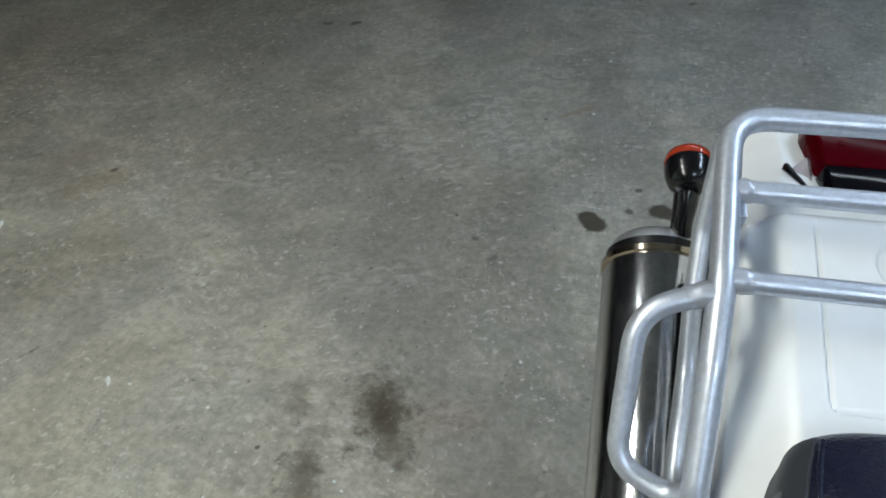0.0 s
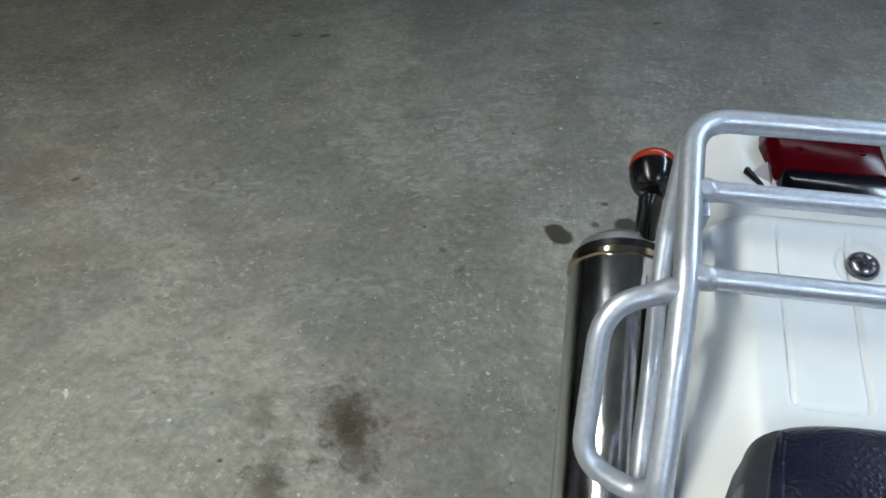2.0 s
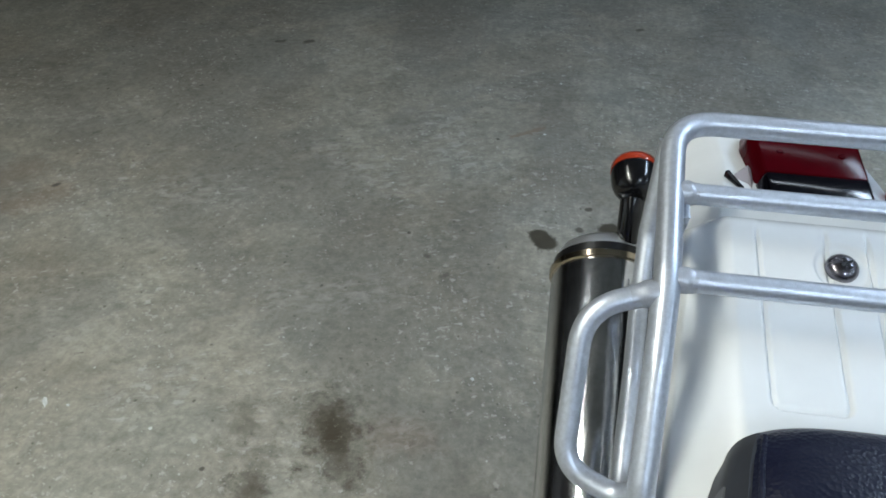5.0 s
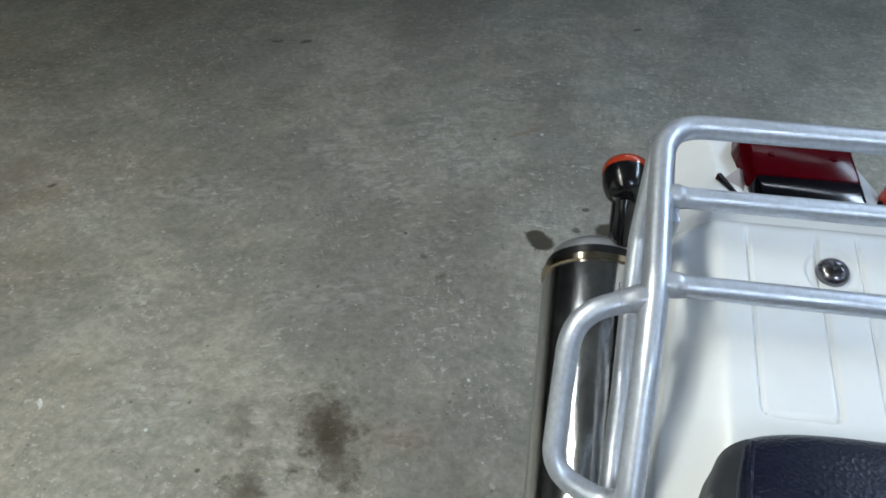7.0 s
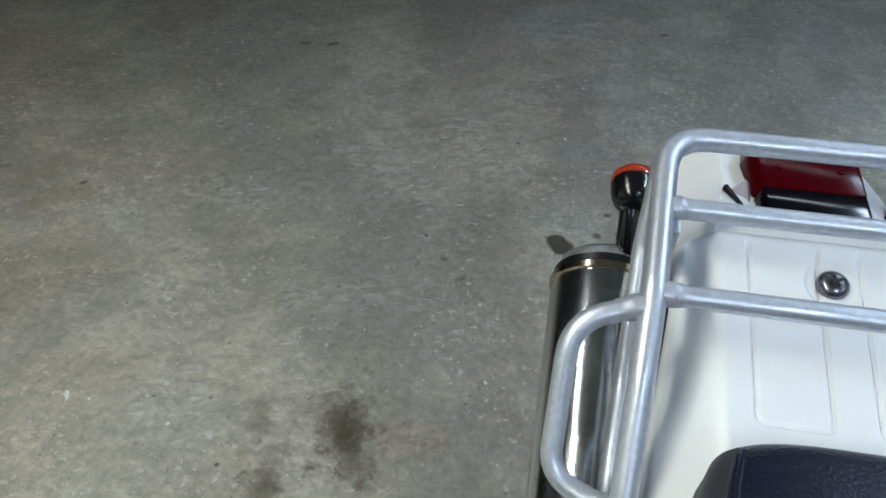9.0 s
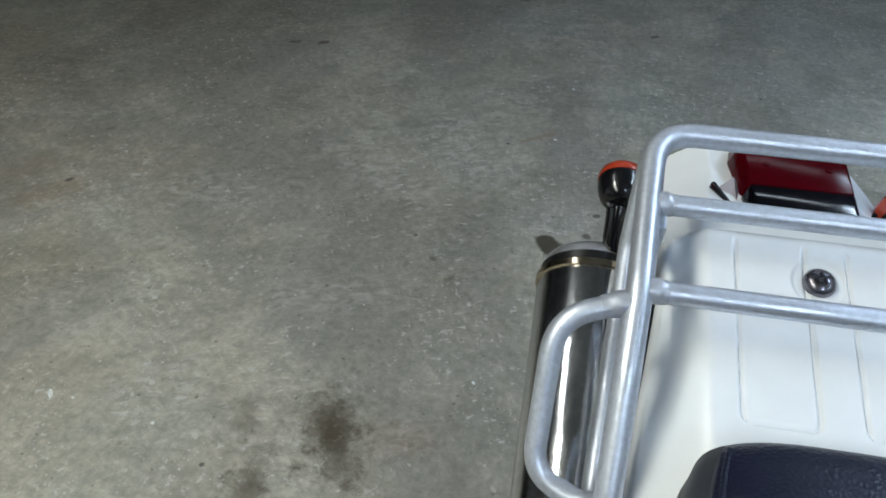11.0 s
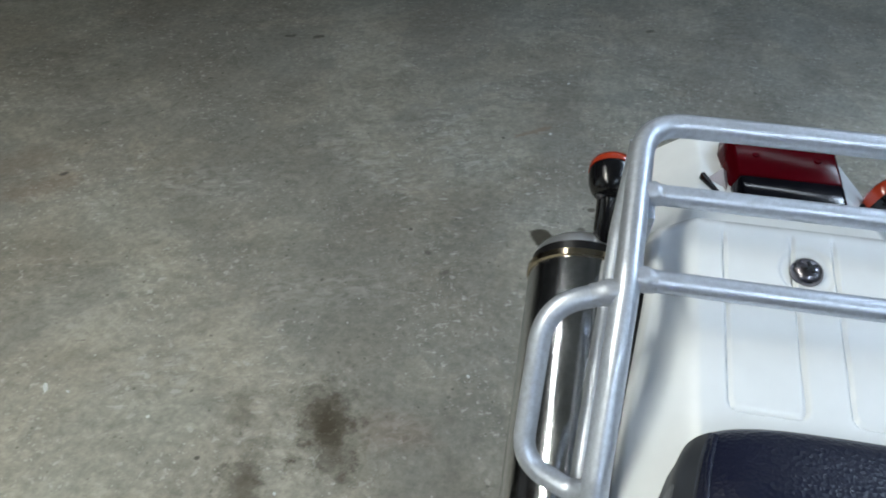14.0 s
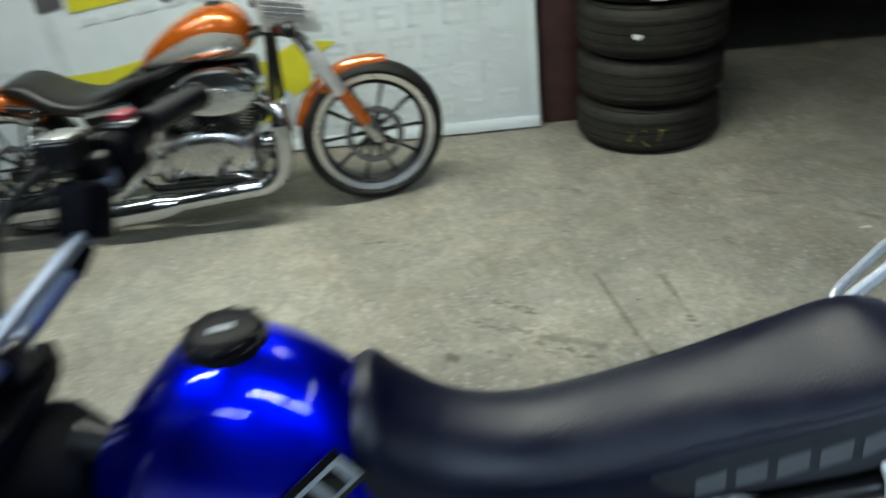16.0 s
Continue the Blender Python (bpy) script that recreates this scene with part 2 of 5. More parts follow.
SCUFFS = [
    ((-1.430, -0.520), (-1.365, -0.400), 0.040, 0.85, 0.1),
    ((-1.300, -0.560), (-1.260, -0.420), 0.045, 0.75, 0.0),
    ((-1.190, -0.380), (-1.110, -0.250), 0.040, 0.85, 0.1),
    ((-0.940, -0.253), (-0.960, -0.139), 0.028, 0.70, 0.1),
    ((-1.160, -0.540), (-1.140, -0.490), 0.030, 0.80, 0.1),
    ((-1.300, -0.640), (-1.320, -0.570), 0.030, 0.75, 0.1),
    ((-1.890, -1.000), (-1.860, -0.920), 0.028, 0.80, 0.1),
    ((-2.220, -0.240), (-2.180, -0.150), 0.026, 0.70, 0.1),
    ((-2.110, 0.180), (-2.095, 0.215), 0.026, 0.65, 0.1),
    ((-1.060, -0.760), (-0.980, -0.560), 0.045, 0.70, 0.0),
    ((-1.240, -0.730), (-1.220, -0.700), 0.022, 0.70, 0.1),
    ((-1.382, 0.430), (-1.365, 0.450), 0.026, 0.70, 0.1),
    ((-1.280, 0.075), (-1.240, 0.085), 0.018, 0.70, 0.2),
]
PALE_WEAR = [
    ((-1.590, 0.530), (-1.510, 0.462), 0.040, 0.75, 0.3),
    ((-1.100, 0.020), (-1.040, 0.160), 0.034, 0.45, 0.12),
    ((-0.710, 0.410), (-0.695, 0.385), 0.028, 0.65, 0.1),
    ((-0.600, 1.620), (-0.450, 1.420), 0.130, 0.75, 0.0),
    ((-0.880, 1.400), (-0.640, 1.280), 0.110, 0.60, 0.0),
    ((-1.240, 1.130), (-1.080, 1.150), 0.100, 0.65, 0.0),
    ((-0.800, 0.800), (-0.560, 0.880), 0.100, 0.45, 0.0),
    ((-1.020, 0.460), (-0.920, 0.520), 0.090, 0.55, 0.0),
    ((-1.250, 0.580), (-1.180, 0.600), 0.080, 0.45, 0.0),
    ((-0.450, 0.480), (-0.400, 0.500), 0.070, 0.60, 0.0),
    ((-1.760, 1.360), (-1.560, 1.500), 0.090, 0.45, 0.3),
]
RUST = [
    ((-0.355, 1.595), (-0.270, 1.665), 0.014, 0.60, 0.1),
    ((-1.640, 0.960), (-1.550, 1.050), 0.050, 0.38, 0.05),
    ((-0.450, 0.480), (-0.390, 0.490), 0.060, 0.35, 0.05),
    ((-1.760, 1.050), (-1.700, 1.120), 0.080, 0.25, 0.05),
]
MARKS = (
    ((0.330, 0.320, 0.290), PALE_WEAR), ((0.155, 0.102, 0.070), RUST), ((0.062, 0.054, 0.038), SCUFFS),
    ((0.050, 0.044, 0.030), SCRAPES), ((0.030, 0.021, 0.008), OIL), ((0.036, 0.033, 0.028), NICKS), ((0.036, 0.030, 0.018), DAMP_SPOTS),
)


def concrete():
    """Old stained concrete: cloudy patches, drag streaks, pale crumbs, pits, oil stains and scrapes."""
    m, nodes, links, bsdf = material("stained_concrete")
    coord = nodes.new("ShaderNodeTexCoord")
    where = coord.outputs["Object"]

    def grain(scale, detail, rough, bend=0.0, source=where):
        n = node(nodes, "ShaderNodeTexNoise", Scale=scale, Detail=detail, Roughness=rough, Distortion=bend)
        links.new(source, n.inputs["Vector"])
        return n.outputs["Fac"]

    def along(angle, length, width):
        """Coordinates drawn out along one direction."""
        n = nodes.new("ShaderNodeMapping")
        n.vector_type = "TEXTURE"
        n.inputs["Rotation"].default_value = (0, 0, radians(angle))
        n.inputs["Scale"].default_value = (length, width, 1.0)
        links.new(where, n.inputs["Vector"])
        return n.outputs[0]

    def stepped(value, lo, hi, top=1.0):
        n = node(nodes, "ShaderNodeMapRange", To_Min=0.0, To_Max=top)
        n.interpolation_type = "SMOOTHSTEP"
        n.inputs["From Min"].default_value, n.inputs["From Max"].default_value = lo, hi
        links.new(value, n.inputs["Value"])
        return n.outputs[0]

    def times(p, q):
        n = nodes.new("ShaderNodeMath")
        n.operation = "MULTIPLY"
        links.new(p, n.inputs[0])
        links.new(q, n.inputs[1])
        return n.outputs[0]

    cloud = grain(1.7, 8.0, 0.60, 0.6)
    mid = grain(7.5, 9.0, 0.68, 0.5)
    blotch = grain(19.0, 6.0, 0.62, 0.7)
    fine = grain(95.0, 5.0, 0.72)
    edge = grain(26.0, 6.0, 0.70)
    drag = grain(1.0, 9.0, 0.70, 0.7, along(14, 0.085, 0.036))
    swirl = grain(1.0, 8.0, 0.68, 1.0, along(62, 0.075, 0.040))
    base = ramp(nodes, [(0.32, (0.150, 0.142, 0.122)), (0.50, (0.194, 0.185, 0.160)), (0.66, (0.228, 0.219, 0.194))])
    links.new(cloud, base.inputs[0])
    last = base.outputs[0]

    def shade(value, lo, hi, dark, pale, amount=None):
        """Multiplies by a tone that goes from dark to pale."""
        nonlocal last
        r = ramp(nodes, [(lo, dark), (hi, pale)])
        links.new(value, r.inputs[0])
        mix = nodes.new("ShaderNodeMix")
        mix.data_type, mix.blend_type = "RGBA", "MULTIPLY"
        mix.inputs["Factor"].default_value = 1.0
        if amount is not None:
            links.new(amount, mix.inputs["Factor"])
        links.new(last, mix.inputs["A"])
        links.new(r.outputs[0], mix.inputs["B"])
        last = mix.outputs["Result"]

    def lay(mask, colour):
        """Lays a colour over the rest by a mask."""
        nonlocal last
        mix = nodes.new("ShaderNodeMix")
        mix.data_type = "RGBA"
        links.new(mask, mix.inputs["Factor"])
        links.new(last, mix.inputs["A"])
        mix.inputs["B"].default_value = (*colour, 1)
        last = mix.outputs["Result"]

    hue = grain(2.9, 5.0, 0.6, 0.4)
    shade(hue, 0.36, 0.64, (0.985, 1.0, 1.01), (1.025, 0.995, 0.97))
    shade(mid, 0.34, 0.66, (0.86, 0.86, 0.855), (1.13, 1.13, 1.12))
    shade(blotch, 0.36, 0.66, (0.91, 0.91, 0.90), (1.10, 1.10, 1.10))
    shade(grain(52.0, 6.0, 0.62), 0.34, 0.66, (0.84, 0.84, 0.83), (1.15, 1.15, 1.14))
    worn = stepped(grain(2.2, 6.0, 0.6, 0.8), 0.44, 0.60)
    shade(drag, 0.36, 0.64, (0.80, 0.80, 0.79), (1.16, 1.16, 1.15), worn)
    shade(swirl, 0.40, 0.66, (0.95, 0.95, 0.95), (1.07, 1.07, 1.07))
    shade(fine, 0.32, 0.68, (0.87, 0.87, 0.87), (1.11, 1.11, 1.10))
    # thin skin with a ragged rim, worn off in places
    skin = grain(1.9, 10.0, 0.58, 0.6)
    shade(skin, 0.503, 0.516, (0.93, 0.935, 0.94), (1.06, 1.055, 1.04))
    # pale crumbs, gathered in drifts
    drift = stepped(grain(4.2, 5.0, 0.6, 0.5), 0.42, 0.58)
    lay(times(stepped(grain(48.0, 3.0, 0.50), 0.60, 0.68, 0.60), drift), (0.37, 0.36, 0.33))
    lay(times(stepped(grain(105.0, 2.0, 0.5), 0.63, 0.70, 0.45), drift), (0.43, 0.42, 0.39))
    crumb = stepped(grain(1.0, 4.0, 0.55, 0.3, along(18, 0.040, 0.017)), 0.605, 0.68, 0.60)
    lay(times(crumb, stepped(grain(3.1, 4.0, 0.6), 0.46, 0.60)), (0.35, 0.34, 0.31))
    # dark nicks and pits, ragged and unevenly strewn
    nick = stepped(grain(1.0, 7.0, 0.74, 0.8, along(16, 0.034, 0.016)), 0.635, 0.70, 0.75)
    lay(times(nick, stepped(grain(3.6, 4.0, 0.6, 0.4), 0.42, 0.58)), (0.072, 0.064, 0.048))
    shift = nodes.new("ShaderNodeVectorMath")
    shift.operation = "MULTIPLY_ADD"
    ragged = node(nodes, "ShaderNodeTexNoise", Scale=60.0, Detail=4.0)
    links.new(where, ragged.inputs["Vector"])
    links.new(ragged.outputs["Color"], shift.inputs[0])
    shift.inputs[1].default_value = (0.012, 0.012, 0.0)
    links.new(where, shift.inputs[2])
    for scale, high, colour, strength in ((13.0, 0.085, (0.050, 0.045, 0.035), 0.9), (11.0, 0.055, (0.50, 0.50, 0.48), 0.9), (34.0, 0.15, (0.075, 0.068, 0.054), 0.75), (30.0, 0.10, (0.42, 0.42, 0.40), 0.7)):
        cell = node(nodes, "ShaderNodeTexVoronoi", Scale=scale)
        links.new(shift.outputs[0], cell.inputs["Vector"])
        pick = node(nodes, "ShaderNodeMapRange", To_Min=1.0, To_Max=0.0)
        pick.inputs["From Min"].default_value, pick.inputs["From Max"].default_value = high * 0.5, high
        links.new(cell.outputs["Distance"], pick.inputs["Value"])
        sep = nodes.new("ShaderNodeSeparateColor")
        links.new(cell.outputs["Color"], sep.inputs[0])
        lay(times(pick.outputs[0], stepped(sep.outputs[0], 0.60, 0.85, strength)), colour)
    wob = node(nodes, "ShaderNodeMapRange", To_Min=0.40, To_Max=1.80)
    wob.inputs["From Min"].default_value, wob.inputs["From Max"].default_value = 0.3, 0.7
    links.new(edge, wob.inputs["Value"])
    calm = node(nodes, "ShaderNodeMapRange", To_Min=0.75, To_Max=1.35)
    calm.inputs["From Min"].default_value, calm.inputs["From Max"].default_value = 0.3, 0.7
    links.new(edge, calm.inputs["Value"])
    broken = stepped(grain(1.0, 5.0, 0.62, 0.5, along(70, 0.050, 0.020)), 0.50, 0.60)
    flaky = stepped(grain(1.0, 6.0, 0.66, 0.5, along(24, 0.040, 0.022)), 0.44, 0.66)
    thin = stepped(grain(60.0, 5.0, 0.7), 0.22, 0.48)
    for colour, rows in MARKS:
        for a, b, radius, strength, hard in rows:
            mask = segment_mask(nodes, links, where, a, b, radius, calm.outputs[0] if rows is DAMP_SPOTS else wob.outputs[0], hard)
            amount = nodes.new("ShaderNodeMath")
            amount.operation = "MULTIPLY"
            amount.inputs[1].default_value = strength
            links.new(mask if rows is DAMP_SPOTS else times(mask, broken if rows in (SCUFFS, NICKS) else flaky if rows is PALE_WEAR else thin), amount.inputs[0])
            lay(amount.outputs[0], colour)
    links.new(last, bsdf.inputs["Base Color"])
    rough = node(nodes, "ShaderNodeMapRange", To_Min=0.58, To_Max=0.90)
    rough.inputs["From Min"].default_value, rough.inputs["From Max"].default_value = 0.3, 0.7
    links.new(mid, rough.inputs["Value"])
    links.new(rough.outputs[0], bsdf.inputs["Roughness"])
    height = nodes.new("ShaderNodeMath")
    height.operation = "ADD"
    links.new(times(drag, worn), height.inputs[0])
    links.new(blotch, height.inputs[1])
    relief = node(nodes, "ShaderNodeBump", Strength=0.28, Distance=0.006)
    links.new(height.outputs[0], relief.inputs["Height"])
    grit = node(nodes, "ShaderNodeBump", Strength=0.25, Distance=0.002)
    links.new(fine, grit.inputs["Height"])
    links.new(relief.outputs[0], grit.inputs["Normal"])
    links.new(grit.outputs[0], bsdf.inputs["Normal"])
    return m


def translucent(name, colour, rough=0.08, coat=0.6, gloss=0.5):
    """Tinted clear plastic."""
    m, nodes, links, bsdf = material(name)
    bsdf.inputs["Base Color"].default_value = (*colour, 1)
    bsdf.inputs["Roughness"].default_value = rough
    bsdf.inputs["Transmission Weight"].default_value = 0.35
    bsdf.inputs["Coat Weight"].default_value = coat
    bsdf.inputs["Coat Roughness"].default_value = 0.1
    bsdf.inputs["Specular IOR Level"].default_value = gloss
    return m


def vinyl(name, colour):
    """Grained seat vinyl with dusty wear."""
    m, nodes, links, bsdf = material(name)
    coord = nodes.new("ShaderNodeTexCoord")
    cell = node(nodes, "ShaderNodeTexVoronoi", Scale=430.0)
    dust = node(nodes, "ShaderNodeTexNoise", Scale=9.0, Detail=7.0, Roughness=0.65)
    for n in (cell, dust):
        links.new(coord.outputs["Object"], n.inputs["Vector"])
    c = ramp(nodes, [(0.35, colour), (0.75, [min(1, k * 1.5 + 0.002) for k in colour])])
    links.new(dust.outputs["Fac"], c.inputs[0])
    links.new(c.outputs[0], bsdf.inputs["Base Color"])
    r = node(nodes, "ShaderNodeMapRange", To_Min=0.28, To_Max=0.48)
    r.inputs["From Min"].default_value, r.inputs["From Max"].default_value = 0.35, 0.65
    bsdf.inputs["Specular IOR Level"].default_value = 0.38
    links.new(dust.outputs["Fac"], r.inputs["Value"])
    links.new(r.outputs[0], bsdf.inputs["Roughness"])
    b = node(nodes, "ShaderNodeBump", Strength=0.45, Distance=0.0008)
    links.new(cell.outputs["Distance"], b.inputs["Height"])
    links.new(b.outputs[0], bsdf.inputs["Normal"])
    return m


def scuffed(name, colour, rough, metal, mark, spread=26.0, amount=0.5):
    """Bare or painted metal with scuffs and dark specks."""
    m, nodes, links, bsdf = material(name)
    coord = nodes.new("ShaderNodeTexCoord")
    stretch = nodes.new("ShaderNodeMapping")
    stretch.inputs["Scale"].default_value = (1.0, 0.35, 1.0)
    links.new(coord.outputs["Object"], stretch.inputs["Vector"])
    big = node(nodes, "ShaderNodeTexNoise", Scale=spread, Detail=8.0, Roughness=0.72)
    tiny = node(nodes, "ShaderNodeTexNoise", Scale=spread * 9, Detail=4.0, Roughness=0.7)
    links.new(stretch.outputs[0], big.inputs["Vector"])
    links.new(coord.outputs["Object"], tiny.inputs["Vector"])
    wear = ramp(nodes, [(0.62, (0, 0, 0)), (0.72, (amount, amount, amount))])
    links.new(big.outputs["Fac"], wear.inputs[0])
    tone = ramp(nodes, [(0.3, [k * 0.86 for k in colour]), (0.7, [min(1, k * 1.1) for k in colour])])
    links.new(tiny.outputs["Fac"], tone.inputs[0])
    mix = nodes.new("ShaderNodeMix")
    mix.data_type = "RGBA"
    links.new(wear.outputs[0], mix.inputs["Factor"])
    links.new(tone.outputs[0], mix.inputs["A"])
    mix.inputs["B"].default_value = (*mark, 1)
    links.new(mix.outputs["Result"], bsdf.inputs["Base Color"])
    r = node(nodes, "ShaderNodeMapRange", To_Min=max(0.03, rough - 0.08), To_Max=rough + 0.16)
    r.inputs["From Min"].default_value, r.inputs["From Max"].default_value = 0.35, 0.75
    links.new(big.outputs["Fac"], r.inputs["Value"])
    links.new(r.outputs[0], bsdf.inputs["Roughness"])
    bsdf.inputs["Metallic"].default_value = metal
    b = node(nodes, "ShaderNodeBump", Strength=0.12, Distance=0.001)
    links.new(tiny.outputs["Fac"], b.inputs["Height"])
    links.new(b.outputs[0], bsdf.inputs["Normal"])
    return m


CONCRETE = concrete()
SILVER = scuffed("silver_painted_steel", (0.54, 0.575, 0.645), 0.41, 0.72, (0.34, 0.32, 0.28), 30, 0.35)
WELD = scuffed("weld_bead", (0.46, 0.48, 0.53), 0.40, 0.6, (0.25, 0.22, 0.17), 90, 0.6)
BAR_STEEL = surface("satin_bar_steel", (0.22, 0.26, 0.36), 0.5, metal=1.0, grain=70, vary=0.15)
CAP_ALLOY = surface("bright_cap_alloy", (0.84, 0.86, 0.90), 0.46, metal=1.0, grain=60, vary=0.05)
LETTER = surface("grey_letter_print", (0.095, 0.10, 0.11), 0.5, grain=50, vary=0.1)
DARKSTEEL = surface("dark_steel", (0.20, 0.21, 0.24), 0.25, metal=1.0, grain=70, vary=0.15)
HEATED = surface("heat_tinted_steel", (0.46, 0.40, 0.30), 0.22, metal=1.0, grain=90, vary=0.2)
STAINLESS = scuffed("polished_stainless", (0.72, 0.74, 0.78), 0.14, 1.0, (0.60, 0.57, 0.53), 20, 0.5)
SCREW = surface("zinc_screw", (0.20, 0.19, 0.21), 0.24, metal=1.0, grain=120, vary=0.2)
CHROME = surface("chrome", (0.60, 0.62, 0.66), 0.08, metal=1.0, grain=50, vary=0.04, rough_vary=0.03)
ALLOY = surface("cast_alloy", (0.55, 0.55, 0.55), 0.28, metal=1.0, grain=70, vary=0.1)
RIM_ALLOY = surface("machined_rim_alloy", (0.86, 0.87, 0.89), 0.3, metal=1.0, grain=60, vary=0.05)
STEEL = surface("dull_steel", (0.42, 0.42, 0.42), 0.35, metal=1.0, grain=70, vary=0.15)
WHITE = surface("white_plastic", (0.69, 0.71, 0.73), 0.25, grain=40, vary=0.03, bump=0.02, bump_scale=300, rough_vary=0.015)
BLUE = surface("blue_metallic_paint", (0.002, 0.005, 0.90), 0.32, metal=1.0, grain=30, vary=0.05, coat=1.0)
BLACKP = surface("black_plastic", (0.004, 0.004, 0.005), 0.14, grain=60, vary=0.2)
BLACKM = surface("black_painted_metal", (0.006, 0.006, 0.007), 0.35, grain=60, vary=0.3, gloss=0.35)
RUBBER = surface("black_rubber", (0.008, 0.008, 0.008), 0.62, grain=40, vary=0.35, bump=0.15, bump_scale=260, gloss=0.3)
TYRE_RUBBER = surface("dusty_tyre_rubber", (0.014, 0.0135, 0.011), 0.7, grain=22, vary=0.45, bump=0.12, bump_scale=180, gloss=0.3)
BLACKMATT = surface("matt_black_plastic", (0.003, 0.003, 0.005), 0.6, grain=60, vary=0.3, gloss=0.05)
CAP_BLACK = surface("worn_black_cap", (0.004, 0.004, 0.006), 0.38, grain=80, vary=0.4, bump=0.15, bump_scale=300, gloss=0.1)
GRIP = surface("dark_grip_rubber", (0.005, 0.005, 0.010), 0.5, grain=80, vary=0.3, bump=0.3, bump_scale=350, gloss=0.25)
VINYL = vinyl("black_seat_vinyl", (0.0014, 0.0024, 0.013))
PATCHGREY = surface("dark_grey_print", (0.020, 0.022, 0.028), 0.5, grain=50, vary=0.2)
PRINT = surface("pale_grey_print", (0.25, 0.26, 0.28), 0.5, grain=50, vary=0.1)
RED_LENS = surface("red_lens", (0.045, 0.0008, 0.003), 0.11, grain=30, vary=0.25, gloss=0.08)
AMBER_LENS = translucent("amber_lens", (0.46, 0.055, 0.022))
CLEAR_LENS = translucent("clear_lens", (0.50, 0.46, 0.50), 0.12)
ORANGE = surface("orange_metallic_paint", (0.46, 0.105, 0.008), 0.22, metal=0.45, grain=40, vary=0.08, coat=1.0)
SILVERP = surface("silver_metallic_paint", (0.52, 0.53, 0.52), 0.3, metal=0.5, grain=40, vary=0.06, coat=0.6)
LEATHER = surface("black_leather", (0.007, 0.007, 0.007), 0.42, grain=60, vary=0.3, bump=0.2, bump_scale=300)
BANNER = surface("white_vinyl_banner", (0.70, 0.775, 0.84), 0.5, grain=6, vary=0.05)
BANNER_GREY = surface("grey_banner_print", (0.61, 0.675, 0.73), 0.5, grain=8, vary=0.08)
BANNER_YELLOW = surface("yellow_banner_print", (0.62, 0.60, 0.03), 0.5, grain=8, vary=0.08)
BANNER_DARK = surface("dark_banner_print", (0.10, 0.10, 0.11), 0.5, grain=8, vary=0.2)
MAROON = surface("maroon_painted_steel", (0.045, 0.018, 0.020), 0.5, grain=14, vary=0.3)
DARKSCREEN = surface("dark_grey_painted_steel", (0.030, 0.031, 0.034), 0.5, grain=14, vary=0.3)
PLASTER = surface("grey_painted_block", (0.40, 0.41, 0.40), 0.8, grain=10, vary=0.2, bump=0.2, bump_scale=60)
CEIL = surface("grey_ceiling_boards", (0.30, 0.31, 0.32), 0.85, grain=10, vary=0.2)
COVER_BLACK = surface("black_cover_plastic", (0.003, 0.003, 0.005), 0.13, grain=60, vary=0.3)
CHIP = surface("dull_white_chip", (0.46, 0.47, 0.46), 0.8, grain=90, vary=0.2)
PAPER = surface("white_paper", (0.78, 0.80, 0.82), 0.7, grain=20, vary=0.03)
INK = surface("grey_ink", (0.25, 0.25, 0.28), 0.7, grain=20, vary=0.1)
RED = surface("red_plastic", (0.35, 0.02, 0.05), 0.35, grain=60, vary=0.1)
CHALK = surface("yellow_chalk", (0.15, 0.125, 0.035), 0.9, grain=200, vary=0.5)
GLASS_TUBE = glow("fluorescent_tube", (1.0, 0.98, 0.92), 6.0)

# ---- room ----
solid("floor", box(-9, 6, -8, 8, -0.12, 0), CONCRETE, "stained old grey concrete garage floor", "floor", kind="structure")
solid("wall_west", box(-3.12, -3.0, -8, -0.27, 0, 3.2), PLASTER, "grey painted block wall behind the banner", "wall", kind="structure")
# unseen sheet, added to cut off the lamps and darken the floor beyond
solid("light_screen", box(-3.08, -3.02, -0.058, 5.0, 0.95, 3.2, 0.004), DARKSCREEN, "unseen dark grey sheet that keeps lamp light off the floor beyond", "roller door", kind="structure")
# unseen walls and ceiling, added to close the room and bounce light
solid("wall_west_end", box(-3.12, -3.0, 5.0, 8, 0, 3.2), PLASTER, "grey painted block wall", "wall", kind="structure")
solid("wall_far_west", box(-9.1, -9, -8, 8, 0, 3.2), PLASTER, "grey painted block wall in the dark", "wall", kind="structure")
solid("wall_north", box(-9, 6, 8, 8.1, 0, 3.2), PLASTER, "grey painted block wall in the dark", "wall", kind="structure")
solid("wall_south", box(-9, 6, -8.1, -8, 0, 3.2), PLASTER, "grey painted block wall", "wall", kind="structure")
solid("wall_east", box(6, 6.1, -8, 8, 0, 3.2), PLASTER, "grey painted block wall", "wall", kind="structure")
solid("ceiling", box(-9.1, 6.1, -8.1, 8.1, 3.2, 3.3), CEIL, "grey boarded garage ceiling", "ceiling", kind="structure")
solid("steel_post", box(-3.10, -2.955, -0.262, -0.06, 0, 3.2, 0.006), MAROON, "maroon painted steel post at the wall's end", "post", kind="structure")


